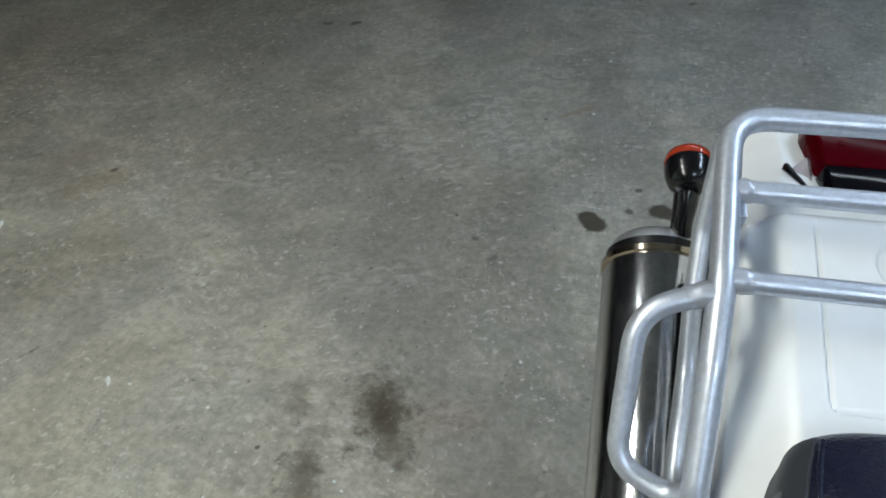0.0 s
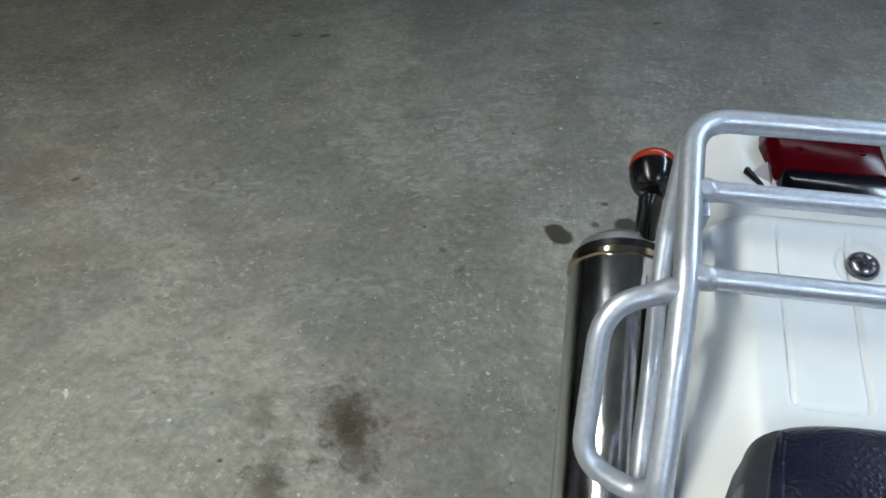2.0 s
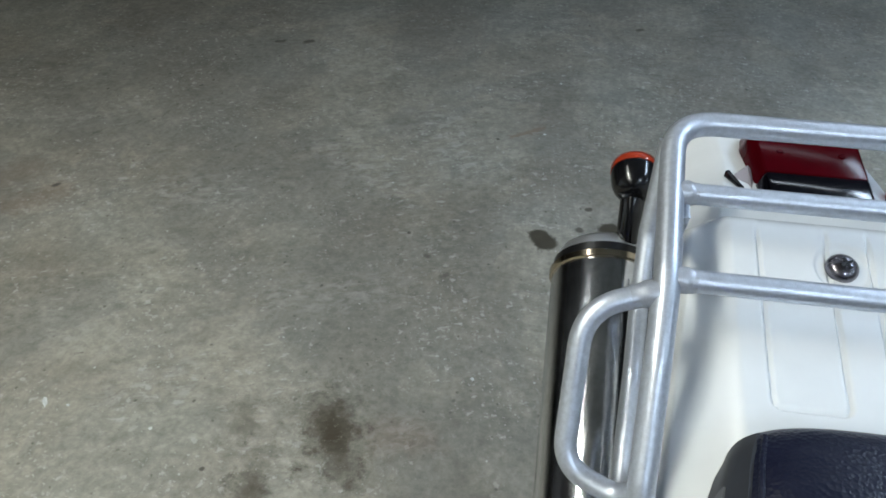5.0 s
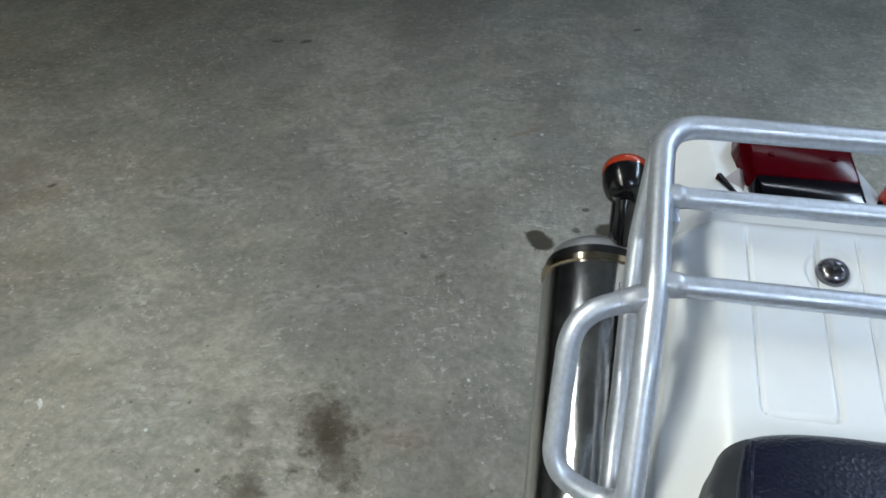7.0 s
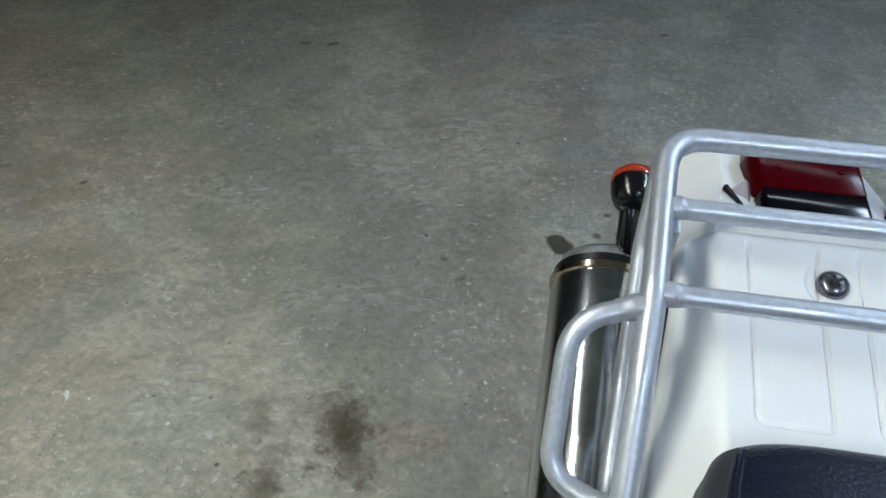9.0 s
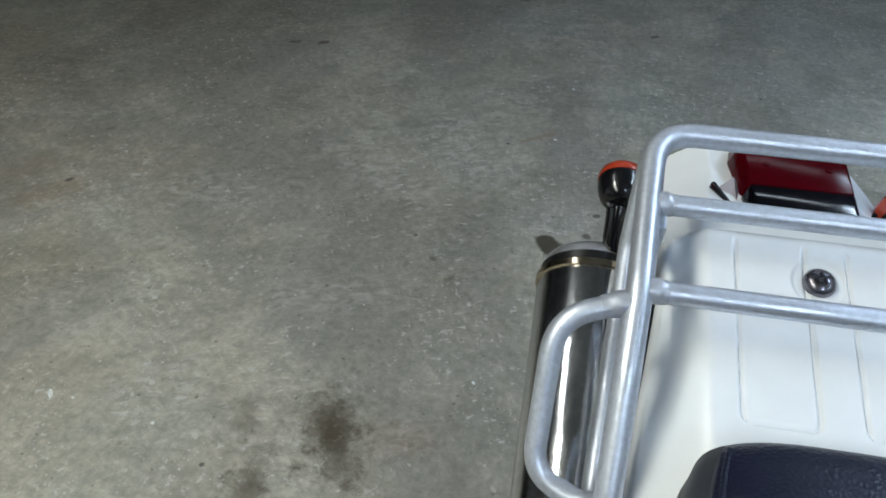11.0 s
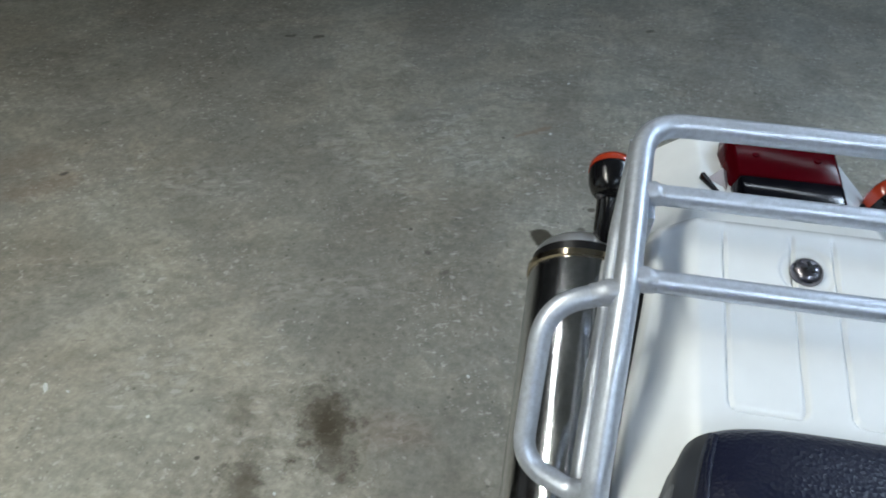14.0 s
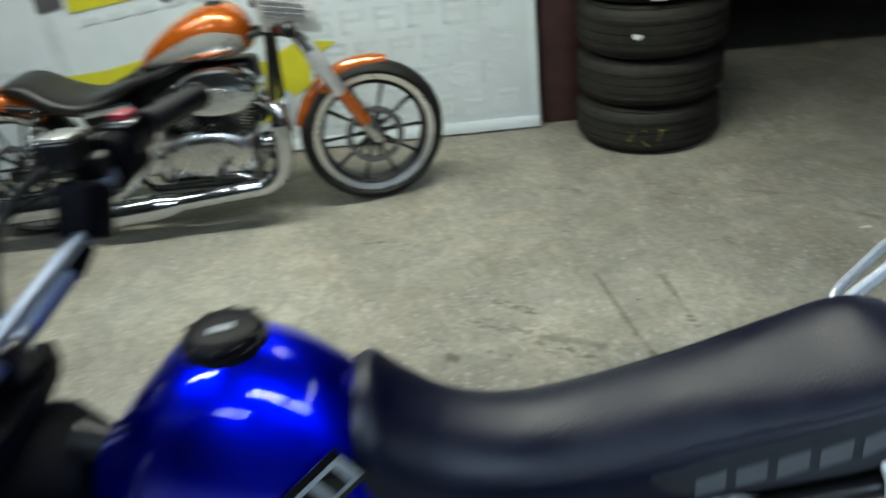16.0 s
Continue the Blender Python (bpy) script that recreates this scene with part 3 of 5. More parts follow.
def fixture(name, at, length, turn, power, colour):
    """A ceiling light: housing, two tubes and the light that they give."""
    base = thing("ceiling_light", "unseen white twin-tube fluorescent ceiling light", "ceiling light", pose(*at, 0, 0, turn), "ceiling lights")
    part("housing", box(-0.09, 0.09, -length / 2, length / 2, 0.03, 0.09, 0.01), WHITE, base)
    for x in (-0.045, 0.045):
        part("tube", lathe([(0.012, -length / 2 + 0.02), (0.0125, -length / 2 + 0.03), (0.0125, length / 2 - 0.03), (0.012, length / 2 - 0.02)], 12, "y", (x, 0, 0.012)), GLASS_TUBE, base, "glowing glass tube")
    for x in (-0.06, 0.06):
        part("suspension_rod", tube([(x, 0, 0.09), (x, 0, 3.2 - at[2])], 0.004, 8), STEEL, base)
    lamp = bpy.data.lights.new(name, "AREA")
    lamp.shape, lamp.size, lamp.size_y, lamp.energy, lamp.color = "RECTANGLE", 0.16, length, power, colour
    lamp.spread = radians(132)
    ob = new(name, lamp)
    ob.matrix_world = pose(at[0], at[1], at[2] - 0.004, 0, 0, turn)


for row in LIGHTS:
    fixture(*row)

# ---- banner on the wall ----
banner = thing("wall_banner", "white vinyl banner with faint grey and yellow print against the wall", "banner", pose(-2.90, -0.28, 0, 0, 0, 2.0))
part("sheet", box(-0.012, 0.0, -3.4, 0.0, 0.012, 1.6, 0.002), BANNER, banner)
part("hem", box(0.0025, 0.006, -3.4, 0.0, 0.012, 0.07, 0.001), BANNER, banner, "pale doubled bottom hem")
part("side_hem", box(0.0025, 0.005, -0.035, -0.001, 0.075, 1.6, 0.001), BANNER, banner)


def print_on(name, mat, outline, depth=0.003, label=""):
    part(name, moved(plate(outline, 0.0016, "x"), Matrix.Translation((depth, 0, 0))), mat, banner, label)


def block_glyph(y, z, w, h, kind):
    """An outlined, unreadable block shape of the banner's print."""
    t = 0.018
    bars = [(0, w, h - t, h), (0, t, 0, h), (0, w * 0.92, h * 0.5, h * 0.5 + t)]
    if kind % 2:
        bars += [(w - t, w, h * 0.5, h), (0, w * 0.5, 0, t)]
    else:
        bars += [(w - t, w, 0, h * 0.5), (0, w, 0, t)]
    bm = None
    for a, b, c, d in bars:
        lean = 0.06
        own = plate([(y + a + c * lean, z + c), (y + b + c * lean, z + c), (y + b + d * lean, z + d), (y + a + d * lean, z + d)], 0.0008, "x")
        bm = own if bm is None else join(bm, own)
    part("print_block", moved(bm, Matrix.Translation((0.0003, 0, 0))), BANNER_GREY, banner, "faint grey outlined block print")


count = 0
for row in range(5):
    for col in range(7):
        block_glyph(-0.22 - col * 0.16 - (row % 2) * 0.05, 0.11 + row * 0.15, 0.115, 0.115, count)
        count += 1
print_on("yellow_print", BANNER_YELLOW, [(-2.75, 0.40), (-2.10, 0.44), (-1.62, 0.50), (-1.60, 0.60), (-2.08, 0.52), (-2.75, 0.49)], 0.0045, "yellow swoosh print")
print_on("yellow_print", BANNER_YELLOW, [(-1.62, 0.14), (-1.25, 0.20), (-1.19, 0.30), (-1.10, 0.34), (-1.08, 0.46), (-0.94, 0.54), (-1.13, 0.56), (-1.30, 0.48), (-1.62, 0.44)], 0.0045, "yellow splash print")
print_on("yellow_print", BANNER_YELLOW, [(-2.15, 0.80), (-1.55, 0.86), (-1.2, 0.95), (-1.2, 1.05), (-2.15, 0.98)], 0.0045, "yellow swoosh print")
print_on("dark_print", BANNER_DARK, [(-2.30, 0.81), (-2.17, 0.83), (-2.17, 0.95), (-2.30, 0.95)], 0.005, "black printed block")
print_on("grey_print", BANNER_GREY, [(-2.31, 0.1), (-2.24, 0.1), (-2.24, 0.80), (-2.31, 0.80)], 0.004, "grey upright print stripe")
for k in range(5):
    print_on("grey_print", BANNER_GREY, [(-2.12 + k * 0.14, 0.735 + k * 0.014), (-2.02 + k * 0.14, 0.745 + k * 0.014), (-2.02 + k * 0.14, 0.775 + k * 0.014), (-2.12 + k * 0.14, 0.765 + k * 0.014)], 0.004, "grey print bar")
for k in range(4):
    print_on("grey_print", BANNER_GREY, [(-3.1 + k * 0.21, 0.55), (-2.96 + k * 0.21, 0.55), (-2.96 + k * 0.21, 0.57), (-3.1 + k * 0.21, 0.57)], 0.004, "grey print bar")


# ---- tyre stack ----
def road_tyre(name, label, at):
    """A car tyre lying flat, with sidewall, shoulder and tread grooves."""
    ob = thing(name, label, "tyre", at, "stacked tyres")
    r, w = 0.322, 0.212
    prof = [(0.205, 0.022), (0.215, 0.006), (0.25, 0.0), (0.285, 0.006), (0.305, 0.022), (0.318, 0.040)]
    grooves = (0.070, 0.106, 0.142)
    for g in grooves:
        prof += [(r, g - 0.0026), (r - 0.0035, g - 0.0014), (r - 0.0035, g + 0.0014), (r, g + 0.0026)]
    prof += [(0.318, w - 0.040), (0.305, w - 0.022), (0.285, w - 0.006), (0.25, w), (0.215, w - 0.006), (0.205, w - 0.022)]
    prof += [(0.212, w - 0.03), (0.225, w * 0.5), (0.212, 0.03)]
    part("casing", lathe(prof, 72, "z", closed=True), TYRE_RUBBER, ob, angle=30)
    bm = None
    for z in (0.012, w - 0.016):
        own = lathe([(0.296, z - 0.001), (0.3025, z + 0.001), (0.3025, z + 0.004), (0.296, z + 0.006)], 72, "z", closed=True)
        bm = own if bm is None else join(bm, own)
    part("rim_rib", bm, TYRE_RUBBER, ob)
    for z0, z1, shift in ((0.042, 0.056, 0.0), (0.149, 0.163, 0.03)):
        bm = bmesh.new()
        for k in range(54):
            own = box(r - 0.012, r + 0.0022, -0.011, 0.011, z0, z1, 0.002, 1)
            moved(own, Matrix.Rotation(2 * math.pi * k / 54 + shift, 4, "Z"))
            join(bm, own)
        part("shoulder_tread", bm, TYRE_RUBBER, ob)
    return ob


SX, SY = -2.775, 0.215
stack = []
for k, (dx, dy, turn) in enumerate(((0, 0, 0), (-0.006, 0.003, 40), (0.006, 0.006, 75), (0.0, 0.010, 110))):
    label = ("dusty black tyre with yellow chalk marks at the stack's base", "dusty black car tyre in a stack", "dusty black car tyre in a stack", "dusty black car tyre with a paper sticker, topping the stack")[k]
    stack.append(road_tyre("car_tyre", label, pose(SX + dx, SY + dy, k * 0.2125 + (0.020 if k == 3 else 0), 0, 0, turn)))
stack[2].scale.z = 1.09
bm = bmesh.new()
for a0, strokes in ((-0.22, ((0, 0.1, 0, 0.04), (0, 0.03, 0.04, 0.04), (0, 0.05, 0.0, 0.0))), (-0.02, ((0, 0.1, 0.0, -0.03), (0, 0.03, 0.05, 0.05))), (0.18, ((0, 0.06, 0, 0.05), (0.0, 0.1, 0.05, 0.05), (0, 0.03, 0.06, 0.02)))):
    for s0, s1, z0, z1 in strokes:
        pts = [Vector(((0.3235) * math.cos(a), 0.3235 * math.sin(a), z)) for a, z in ((a0 + s0 + (s1 - s0) * t, 0.075 + z0 + (z1 - z0) * t) for t in (k / 6 for k in range(7)))]
        join(bm, tube(pts, 0.0028, 6))
chalk = tagged(part("chalk_mark", bm, CHALK, stack[0], "yellow chalk scrawl"), kind="stuff")
chalk.matrix_local = pose(0, 0, 0, 0, 0, -12)
sticker = part("sticker", moved(lathe([(0.3235, 0.02), (0.3240, 0.02), (0.3240, 0.12), (0.3235, 0.12)], 180, "z", closed=True), Matrix.Identity(4)), PAPER, stack[3], "white and red paper sticker")
me = sticker.data
bm = bmesh.new()
bm.from_mesh(me)
drop = [v for v in bm.verts if not (-0.22 < math.atan2(v.co.y, v.co.x) < 0.0)]
bmesh.ops.delete(bm, geom=drop, context="VERTS")
bm.to_mesh(me)
bm.free()
sticker.matrix_local = pose(0, 0, 0, 0, 0, -110)
bm = bmesh.new()
for z in (0.024, 0.112):
    for k in range(8):
        a = -0.21 + k * 0.025
        join(bm, moved(box(0.3243, 0.3249, -0.004, 0.0042, z, z + 0.006), Matrix.Rotation(a, 4, "Z")))
mark = tagged(part("sticker_border", bm, RED, stack[3], "red sticker border"), kind="stuff")
mark.matrix_local = pose(0, 0, 0, 0, 0, -110)
bm = bmesh.new()
for dx, dz in ((0, 0), (0.011, 0.006), (-0.009, 0.008)):
    join(bm, moved(box(0.3200, 0.3228, -0.009 + dx, 0.009 + dx, 0.09 + dz, 0.105 + dz, 0.004), Matrix.Rotation(-0.36, 4, "Z")))
chip_mark = part("chalk_dab", bm, PAPER, stack[2], "pale chalk dab")
chip_mark.matrix_local = pose(0, 0, 0, 0, 0, -75)

# ---- litter on the floor ----
rng = random.Random(5)
for name, label, x, y, s in (("paint_chip", "white paint chip lying on the concrete", -1.740, 0.785, 0.017), ("paint_chip", "white paint chip lying on the concrete", -1.162, 0.408, 0.010), ("pebble", "small pale pebble on the concrete", -0.307, 0.657, 0.005), ("pebble", "small pale pebble on the concrete", -1.11, 0.41, 0.004), ("pebble", "small pale pebble on the concrete", -0.60, 0.30, 0.004), ("pebble", "small pale pebble on the concrete", -0.58, 0.285, 0.0035), ("pebble", "small pale pebble on the concrete", -0.26, 1.63, 0.005), ("pebble", "small pale pebble on the concrete", -0.24, 1.95, 0.006)):
    bm = bmesh.new()
    bmesh.ops.create_icosphere(bm, subdivisions=2, radius=1)
    for v in bm.verts:
        k = 1 + (0.6 if s > 0.008 else 0.25) * noise.noise(v.co * 2.1 + Vector((x * 9, y * 7, 0)))
        v.co = Vector((v.co.x * s * k * (1.25 if s > 0.008 else 1), v.co.y * s * k * (0.45 if s > 0.008 else 0.7), max(v.co.z, -0.6) * s * (0.10 if s > 0.008 else 0.35) * k + s * (0.06 if s > 0.008 else 0.2)))
    ob = solid(name, bm, CHIP, label, "debris", "floor litter")
    ob.location, ob.rotation_euler = (x, y, 0.0), (0, 0, rng.uniform(0, 3))


# ---- trail motorcycle with the rear rack ----
def step01(t):
    t = min(1, max(0, t))
    return t * t * (3 - 2 * t)


def lerp_rows(rows, y):
    """Smooth values between rows of (y, a, b, ...), in falling or rising y."""
    rows = sorted(rows)
    if y <= rows[0][0]:
        return rows[0][1:]
    for a, b in zip(rows, rows[1:]):
        if y <= b[0]:
            t = (y - a[0]) / (b[0] - a[0])
            t = t * 0.5 + step01(t) * 0.5
            return tuple(p + (q - p) * t for p, q in zip(a[1:], b[1:]))
    return rows[-1][1:]


def spline_rows(rows, y):
    """A smooth curve through rows of (y, a, b, ...)."""
    rows = sorted(rows)
    y = min(max(y, rows[0][0]), rows[-1][0])
    k = next(i for i in range(len(rows) - 1) if y <= rows[i + 1][0])

    def slope(i, c):
        lo, hi = rows[max(i - 1, 0)], rows[min(i + 1, len(rows) - 1)]
        return (hi[c] - lo[c]) / (hi[0] - lo[0])
    a, b = rows[k], rows[k + 1]
    h = b[0] - a[0]
    t = (y - a[0]) / h
    out = []
    for c in range(1, len(a)):
        m0, m1 = slope(k, c) * h, slope(k + 1, c) * h
        out.append((2 * t ** 3 - 3 * t * t + 1) * a[c] + (t ** 3 - 2 * t * t + t) * m0 + (3 * t * t - 2 * t ** 3) * b[c] + (t ** 3 - t * t) * m1)
    return tuple(out)


bike = thing("trail_motorcycle", "blue and white trail motorcycle with black seat and silver rear rack", "motorcycle", pose(0, 0.053, 0, 0, 0, 4))


def fender_height(x, y):
    a = abs(x)
    z = 0.962 + 0.28 * (y - 0.002)
    tail = 0.950 - 0.10 * (y - 0.055)
    z = z + (tail - z) * step01((y - 0.026) / 0.030)
    shoulder = 0.064 - 0.018 * step01((y - 0.03) / 0.12)
    z -= 0.75 * max(0, a - shoulder) ** 2 / (max(0, a - shoulder) + 0.004)
    # rounded channels pressed round the two panels
    qx, qy = abs(abs(x - 0.005) - 0.0333) - 0.0157, abs(y + 0.026) - 0.059
    away = math.hypot(max(qx, 0), max(qy, 0)) + min(max(qx, qy), 0) - 0.005
    z -= 0.0030 * (1 - step01(abs(away) / 0.0022)) * step01((0.030 - y) / 0.012) + 0.0006 * step01(-away / 0.003)
    # dished seat of the screw
    z -= 0.002 * step01((0.0175 - math.hypot(x, y - 0.002)) / 0.003)
    return z


def build_fender():
    rows = []
    for j in range(241):
        y = -0.19 + 0.375 * j / 240
        w = lerp_rows([(-0.19, 0.108), (-0.13, 0.103), (0.03, 0.086), (0.10, 0.090), (0.16, 0.087), (0.186, 0.074)], y)[0]
        top = []
        for i in range(193):
            x = -w + 2 * w * i / 192
            top.append(Vector((x, y, fender_height(x, y))))
        zl = top[0].z
        left = [Vector((-w - 0.002, y, zl - 0.004)), Vector((-w - 0.004, y, zl - 0.012)), Vector((-w + 0.004, y + 0.003, zl - 0.060))]
        right = [Vector((-p.x, p.y, p.z)) for p in left]
        under = [Vector((p.x * 0.95, p.y, p.z - 0.004)) for p in top[::-16]]
        rows.append(left[::-1] + top + right + under)
    return loft(rows)


part("rear_fender", build_fender(), WHITE, bike, "glossy white plastic tail with pressed panels", angle=50)
bm = lathe([(0.0005, 0.0055), (0.004, 0.0052), (0.007, 0.0040), (0.0090, 0.0020), (0.0098, 0.0), (0.0098, -0.002)], 32)
screw = part("fender_screw", moved(bm, pose(0, 0.002, 0.9615, 15.6)), SCREW, bike, "domed zinc cross-head screw")
bm = box(-0.0042, 0.0042, -0.0009, 0.0009, 0.0048, 0.0060)
join(bm, box(-0.0009, 0.0009, -0.0042, 0.0042, 0.0048, 0.0060))
part("cross_slot", moved(bm, pose(0, 0.002, 0.9615, 15.6, 0, 30)), BLACKM, screw)

# rear rack
def weld_bead(radius, length, seed):
    """A lumpy flared bead where one tube meets another."""
    rings = []
    for k in range(9):
        t = k / 8
        rings.append([Vector((length * t, c * r, q * r)) for c, q, r in ((math.cos(a), math.sin(a), radius * (1.15 - 0.17 * step01((t - 0.45) / 0.5) + 0.13 * noise.noise(Vector((math.cos(a) * 2.6, math.sin(a) * 2.6, t * 3 + seed))))) for a in (2 * math.pi * i / 26 for i in range(26)))])
    return loft(rings)


R = 0.0078
side = [(-0.112, -0.205, 0.805), (-0.116, -0.168, 0.858), (-0.1175, -0.130, 0.907), (-0.1155, -0.085, 0.954), (-0.1128, -0.044, 0.982), (-0.1093, 0.016, 0.998), (-0.1058, 0.0708, 1.0125)]
hoop = bends(side + [(-x, y, z) for x, y, z in side[::-1]], 0.044, 12)
part("rack_hoop", tube(hoop, R, 20), SILVER, bike, "silver painted steel rack tube")
for y, z, w in ((0.016, 0.9965, 0.1093), (-0.044, 0.9805, 0.1128)):
    rung = part("rack_rung", tube([(-w, y, z), (-w * 0.3, y, z), (w * 0.3, y, z), (w, y, z)], 0.0066, 18), SILVER, bike)
    for s in (-1, 1):
        part("weld_bead", weld_bead(0.0067, 0.0115, int(y * 900) + s), WELD, rung).matrix_local = Matrix.Translation((s * (w - 0.0045), y, z)) @ (Matrix.Identity(4) if s < 0 else Matrix.Rotation(math.pi, 4, "Z"))
for s in (-1, 1):
    loop = bends([(s * 0.113, -0.050, 0.9765), (s * 0.157, -0.060, 0.9665), (s * 0.1595, -0.116, 0.892), (s * 0.128, -0.130, 0.889), (s * 0.117, -0.133, 0.903)], 0.034, 12)
    grab = part("grab_loop", tube(loop, 0.0066, 18), SILVER, bike, "silver steel side grab loop")
    way = Vector((s * 0.046, -0.010, -0.010))
    spin = Vector((1, 0, 0)).rotation_difference(way).to_matrix().to_4x4()
    part("weld_bead", moved(weld_bead(0.0068, 0.020, 7 + s), Matrix.Translation((s * 0.113, -0.050, 0.9765)) @ spin), WELD, grab)
    brace = bends([(s * 0.1075, 0.062, 1.003), (s * 0.1115, 0.036, 0.945), (s * 0.1125, 0.004, 0.907), (s * 0.1175, -0.050, 0.900), (s * 0.1205, -0.090, 0.877), (s * 0.1220, -0.125, 0.853), (s * 0.118, -0.170, 0.828)], 0.03, 8)
    part("rack_brace", tube(brace, 0.0066, 16), SILVER, bike)
    strap = plate([(-0.006, 0.998), (0.016, 1.002), (0.028, 0.955), (0.024, 0.915), (0.004, 0.915), (0.006, 0.955)], 0.004, "x", 0.0006)
    part("rack_strap", moved(strap, Matrix.Translation((s * 0.100, 0.004, -0.006))), SILVER, bike)
    part("rack_bolt", lathe([(0.0008, 0.005), (0.004, 0.005), (0.0052, 0.003), (0.0052, 0.0), (0.0075, -0.0005), (0.0075, -0.002)], 14, "x", (s * 0.125, -0.140, 0.884)), CHROME, bike)

# tail light
tail = part("tail_light", box(-0.045, 0.045, 0.072, 0.165, 0.912, 0.938, 0.006, 3), BLACKP, bike, "black tail light base")
rings = [[Vector((sx * w, y, z)) for sx, z in ((-1, zb), (-0.84, zt), (0.84, zt), (1, zb))] for y, w, zb, zt in ((0.077, 0.041, 0.937, 0.9555), (0.104, 0.0425, 0.937, 0.9580))]
bm = loft(rings)
bmesh.ops.bevel(bm, geom=bm.edges[:], offset=0.0025, segments=2, affect="EDGES", profile=0.5)
part("cover", bm, COVER_BLACK, tail, "black tail light cover")
rings = [[Vector((sx * w, y, z)) for sx, z in ((-1, zb), (-0.84, zt), (0.84, zt), (1, zb))] for y, w, zb, zt in ((0.1045, 0.0425, 0.937, 0.9575), (0.152, 0.0445, 0.934, 0.9610), (0.172, 0.042, 0.930, 0.948))]
bm = loft(rings)
bmesh.ops.bevel(bm, geom=bm.edges[:], offset=0.002, segments=2, affect="EDGES", profile=0.5)
part("lens", bm, RED_LENS, tail, "dark red tail light lens")
for x in (-0.022, 0.022):
    part("lens_screw", lathe([(0.0006, 0.0012), (0.0022, 0.001), (0.0026, 0.0), (0.0026, -0.001)], 12, "z", (x, 0.128, 0.9592)), RED_LENS, tail)
for s in (-1, 1):
    low = 0.012 if s > 0 else 0.0
    facet = [Vector((s * x, y, z - low)) for x, y, z in ((0.0555, 0.112, 0.9440), (0.0440, 0.120, 0.9505), (0.0425, 0.084, 0.9430), (0.0450, 0.083, 0.9390))]
    part("side_lens", loft([facet, [p - Vector((s * 0.003, 0, 0.003)) for p in facet]]), CLEAR_LENS, tail, "clear side lens")
    bm = box(-0.0018, 0.0018, -0.0165, 0.0165, -0.0045, 0.0045, 0.001)
    part("gasket", moved(bm, Matrix.Translation((s * 0.0520, 0.0985, 0.9435 - low)) @ pose(0, 0, 0, 6, 0, -27 * s)), BLACKP, tail)

tail.location.x = 0.009

# turn signals: a bulb-shaped body that runs down into its stalk; the left one is bent inwards
for s in (-1, 1):
    cx, cy, cz = (-0.1130, 0.1235, 0.9250) if s < 0 else (0.1000, 0.1320, 0.9250)
    stalk = curve_points([(s * 0.070, cy - 0.034, 0.872), (cx - s * 0.006, cy - 0.032, 0.874), (cx, cy - 0.025, 0.888), (cx, cy - 0.015, 0.907), (cx, cy - 0.004, 0.922)], 0.003)
    n = len(stalk)
    sig = part("turn_signal", tube(stalk, [0.0078 + 0.0016 * step01((k / n - 0.4) * 2.0) for k in range(n)], 20), BLACKP, bike, "black stalk with amber lens" if s < 0 else "black stalk bent inwards, with amber lens")
    prof = [(0.0100, -0.0215), (0.0150, -0.0195), (0.0195, -0.0140), (0.0222, -0.006), (0.0232, 0.003), (0.0226, 0.009), (0.019, 0.0095)]
    m = Matrix.Translation((cx, cy, cz)) @ pose(0, 0, 0, 14, 0, 0 if s < 0 else 38) @ Matrix.Scale(0.79, 4)
    part("body", moved(lathe(prof, 32, "y"), m), BLACKP, sig)
    prof = [(0.0195, 0.0085), (0.0234, 0.0090), (0.0236, 0.0130), (0.0222, 0.018), (0.0180, 0.0220), (0.0100, 0.0245), (0.0005, 0.0252)]
    part("lens", moved(lathe(prof, 32, "y"), m), AMBER_LENS, sig, "amber lens")

# silencer, on the right side
a, b = Vector((-0.1245, 0.104, 0.852)), Vector((-0.1275, -0.30, 0.712))
axis = (b - a).normalized()
turn = axis.to_track_quat("Z", "Y").to_matrix().to_4x4()
L = (b - a).length
can = part("silencer", moved(lathe([(0.0425, 0.010), (0.0432, 0.012), (0.0432, L * 0.9), (0.035, L * 0.96), (0.02, L)], 48), Matrix.Translation(a) @ turn), STAINLESS, bike, "scuffed polished steel exhaust silencer")
part("end_cap", moved(lathe([(0.013, 0.003), (0.014, -0.012), (0.020, -0.0120), (0.0290, -0.0115), (0.0340, -0.0095), (0.0372, -0.0068), (0.0384, -0.0050), (0.0387, -0.0042), (0.0413, 0.0024), (0.0415, 0.003)], 64), Matrix.Translation(a) @ turn), CAP_ALLOY, can, "rounded polished end cap")
part("dark_joint", moved(lathe([(0.0405, 0.002), (0.0420, 0.003), (0.0420, 0.0105), (0.0405, 0.0115)], 64, closed=True), Matrix.Translation(a) @ turn), BLACKM, can, "black joint ring under the cap")
bm = None
for ang, along_can, ln in ((1.15, 0.032, 0.009), (1.28, 0.034, 0.006), (1.15, 0.046, 0.006), (1.28, 0.047, 0.008), (1.21, 0.040, 0.004)):
    own = moved(box(-0.0007, 0.0007, -0.0007, 0.0007, 0, ln), Matrix.Rotation(ang, 4, "Z") @ Matrix.Translation((0.0433, 0, along_can)))
    bm = own if bm is None else join(bm, own)
part("stamped_mark", moved(bm, Matrix.Translation(a) @ turn), WELD, can, "small stamped mark")
part("weld_seam", moved(box(-0.0006, 0.0006, -0.0009, 0.0009, 0.018, L * 0.9), Matrix.Translation(a) @ turn @ Matrix.Rotation(1.38, 4, "Z") @ Matrix.Translation((0.0433, 0, 0))), STAINLESS, can, "straight weld seam")
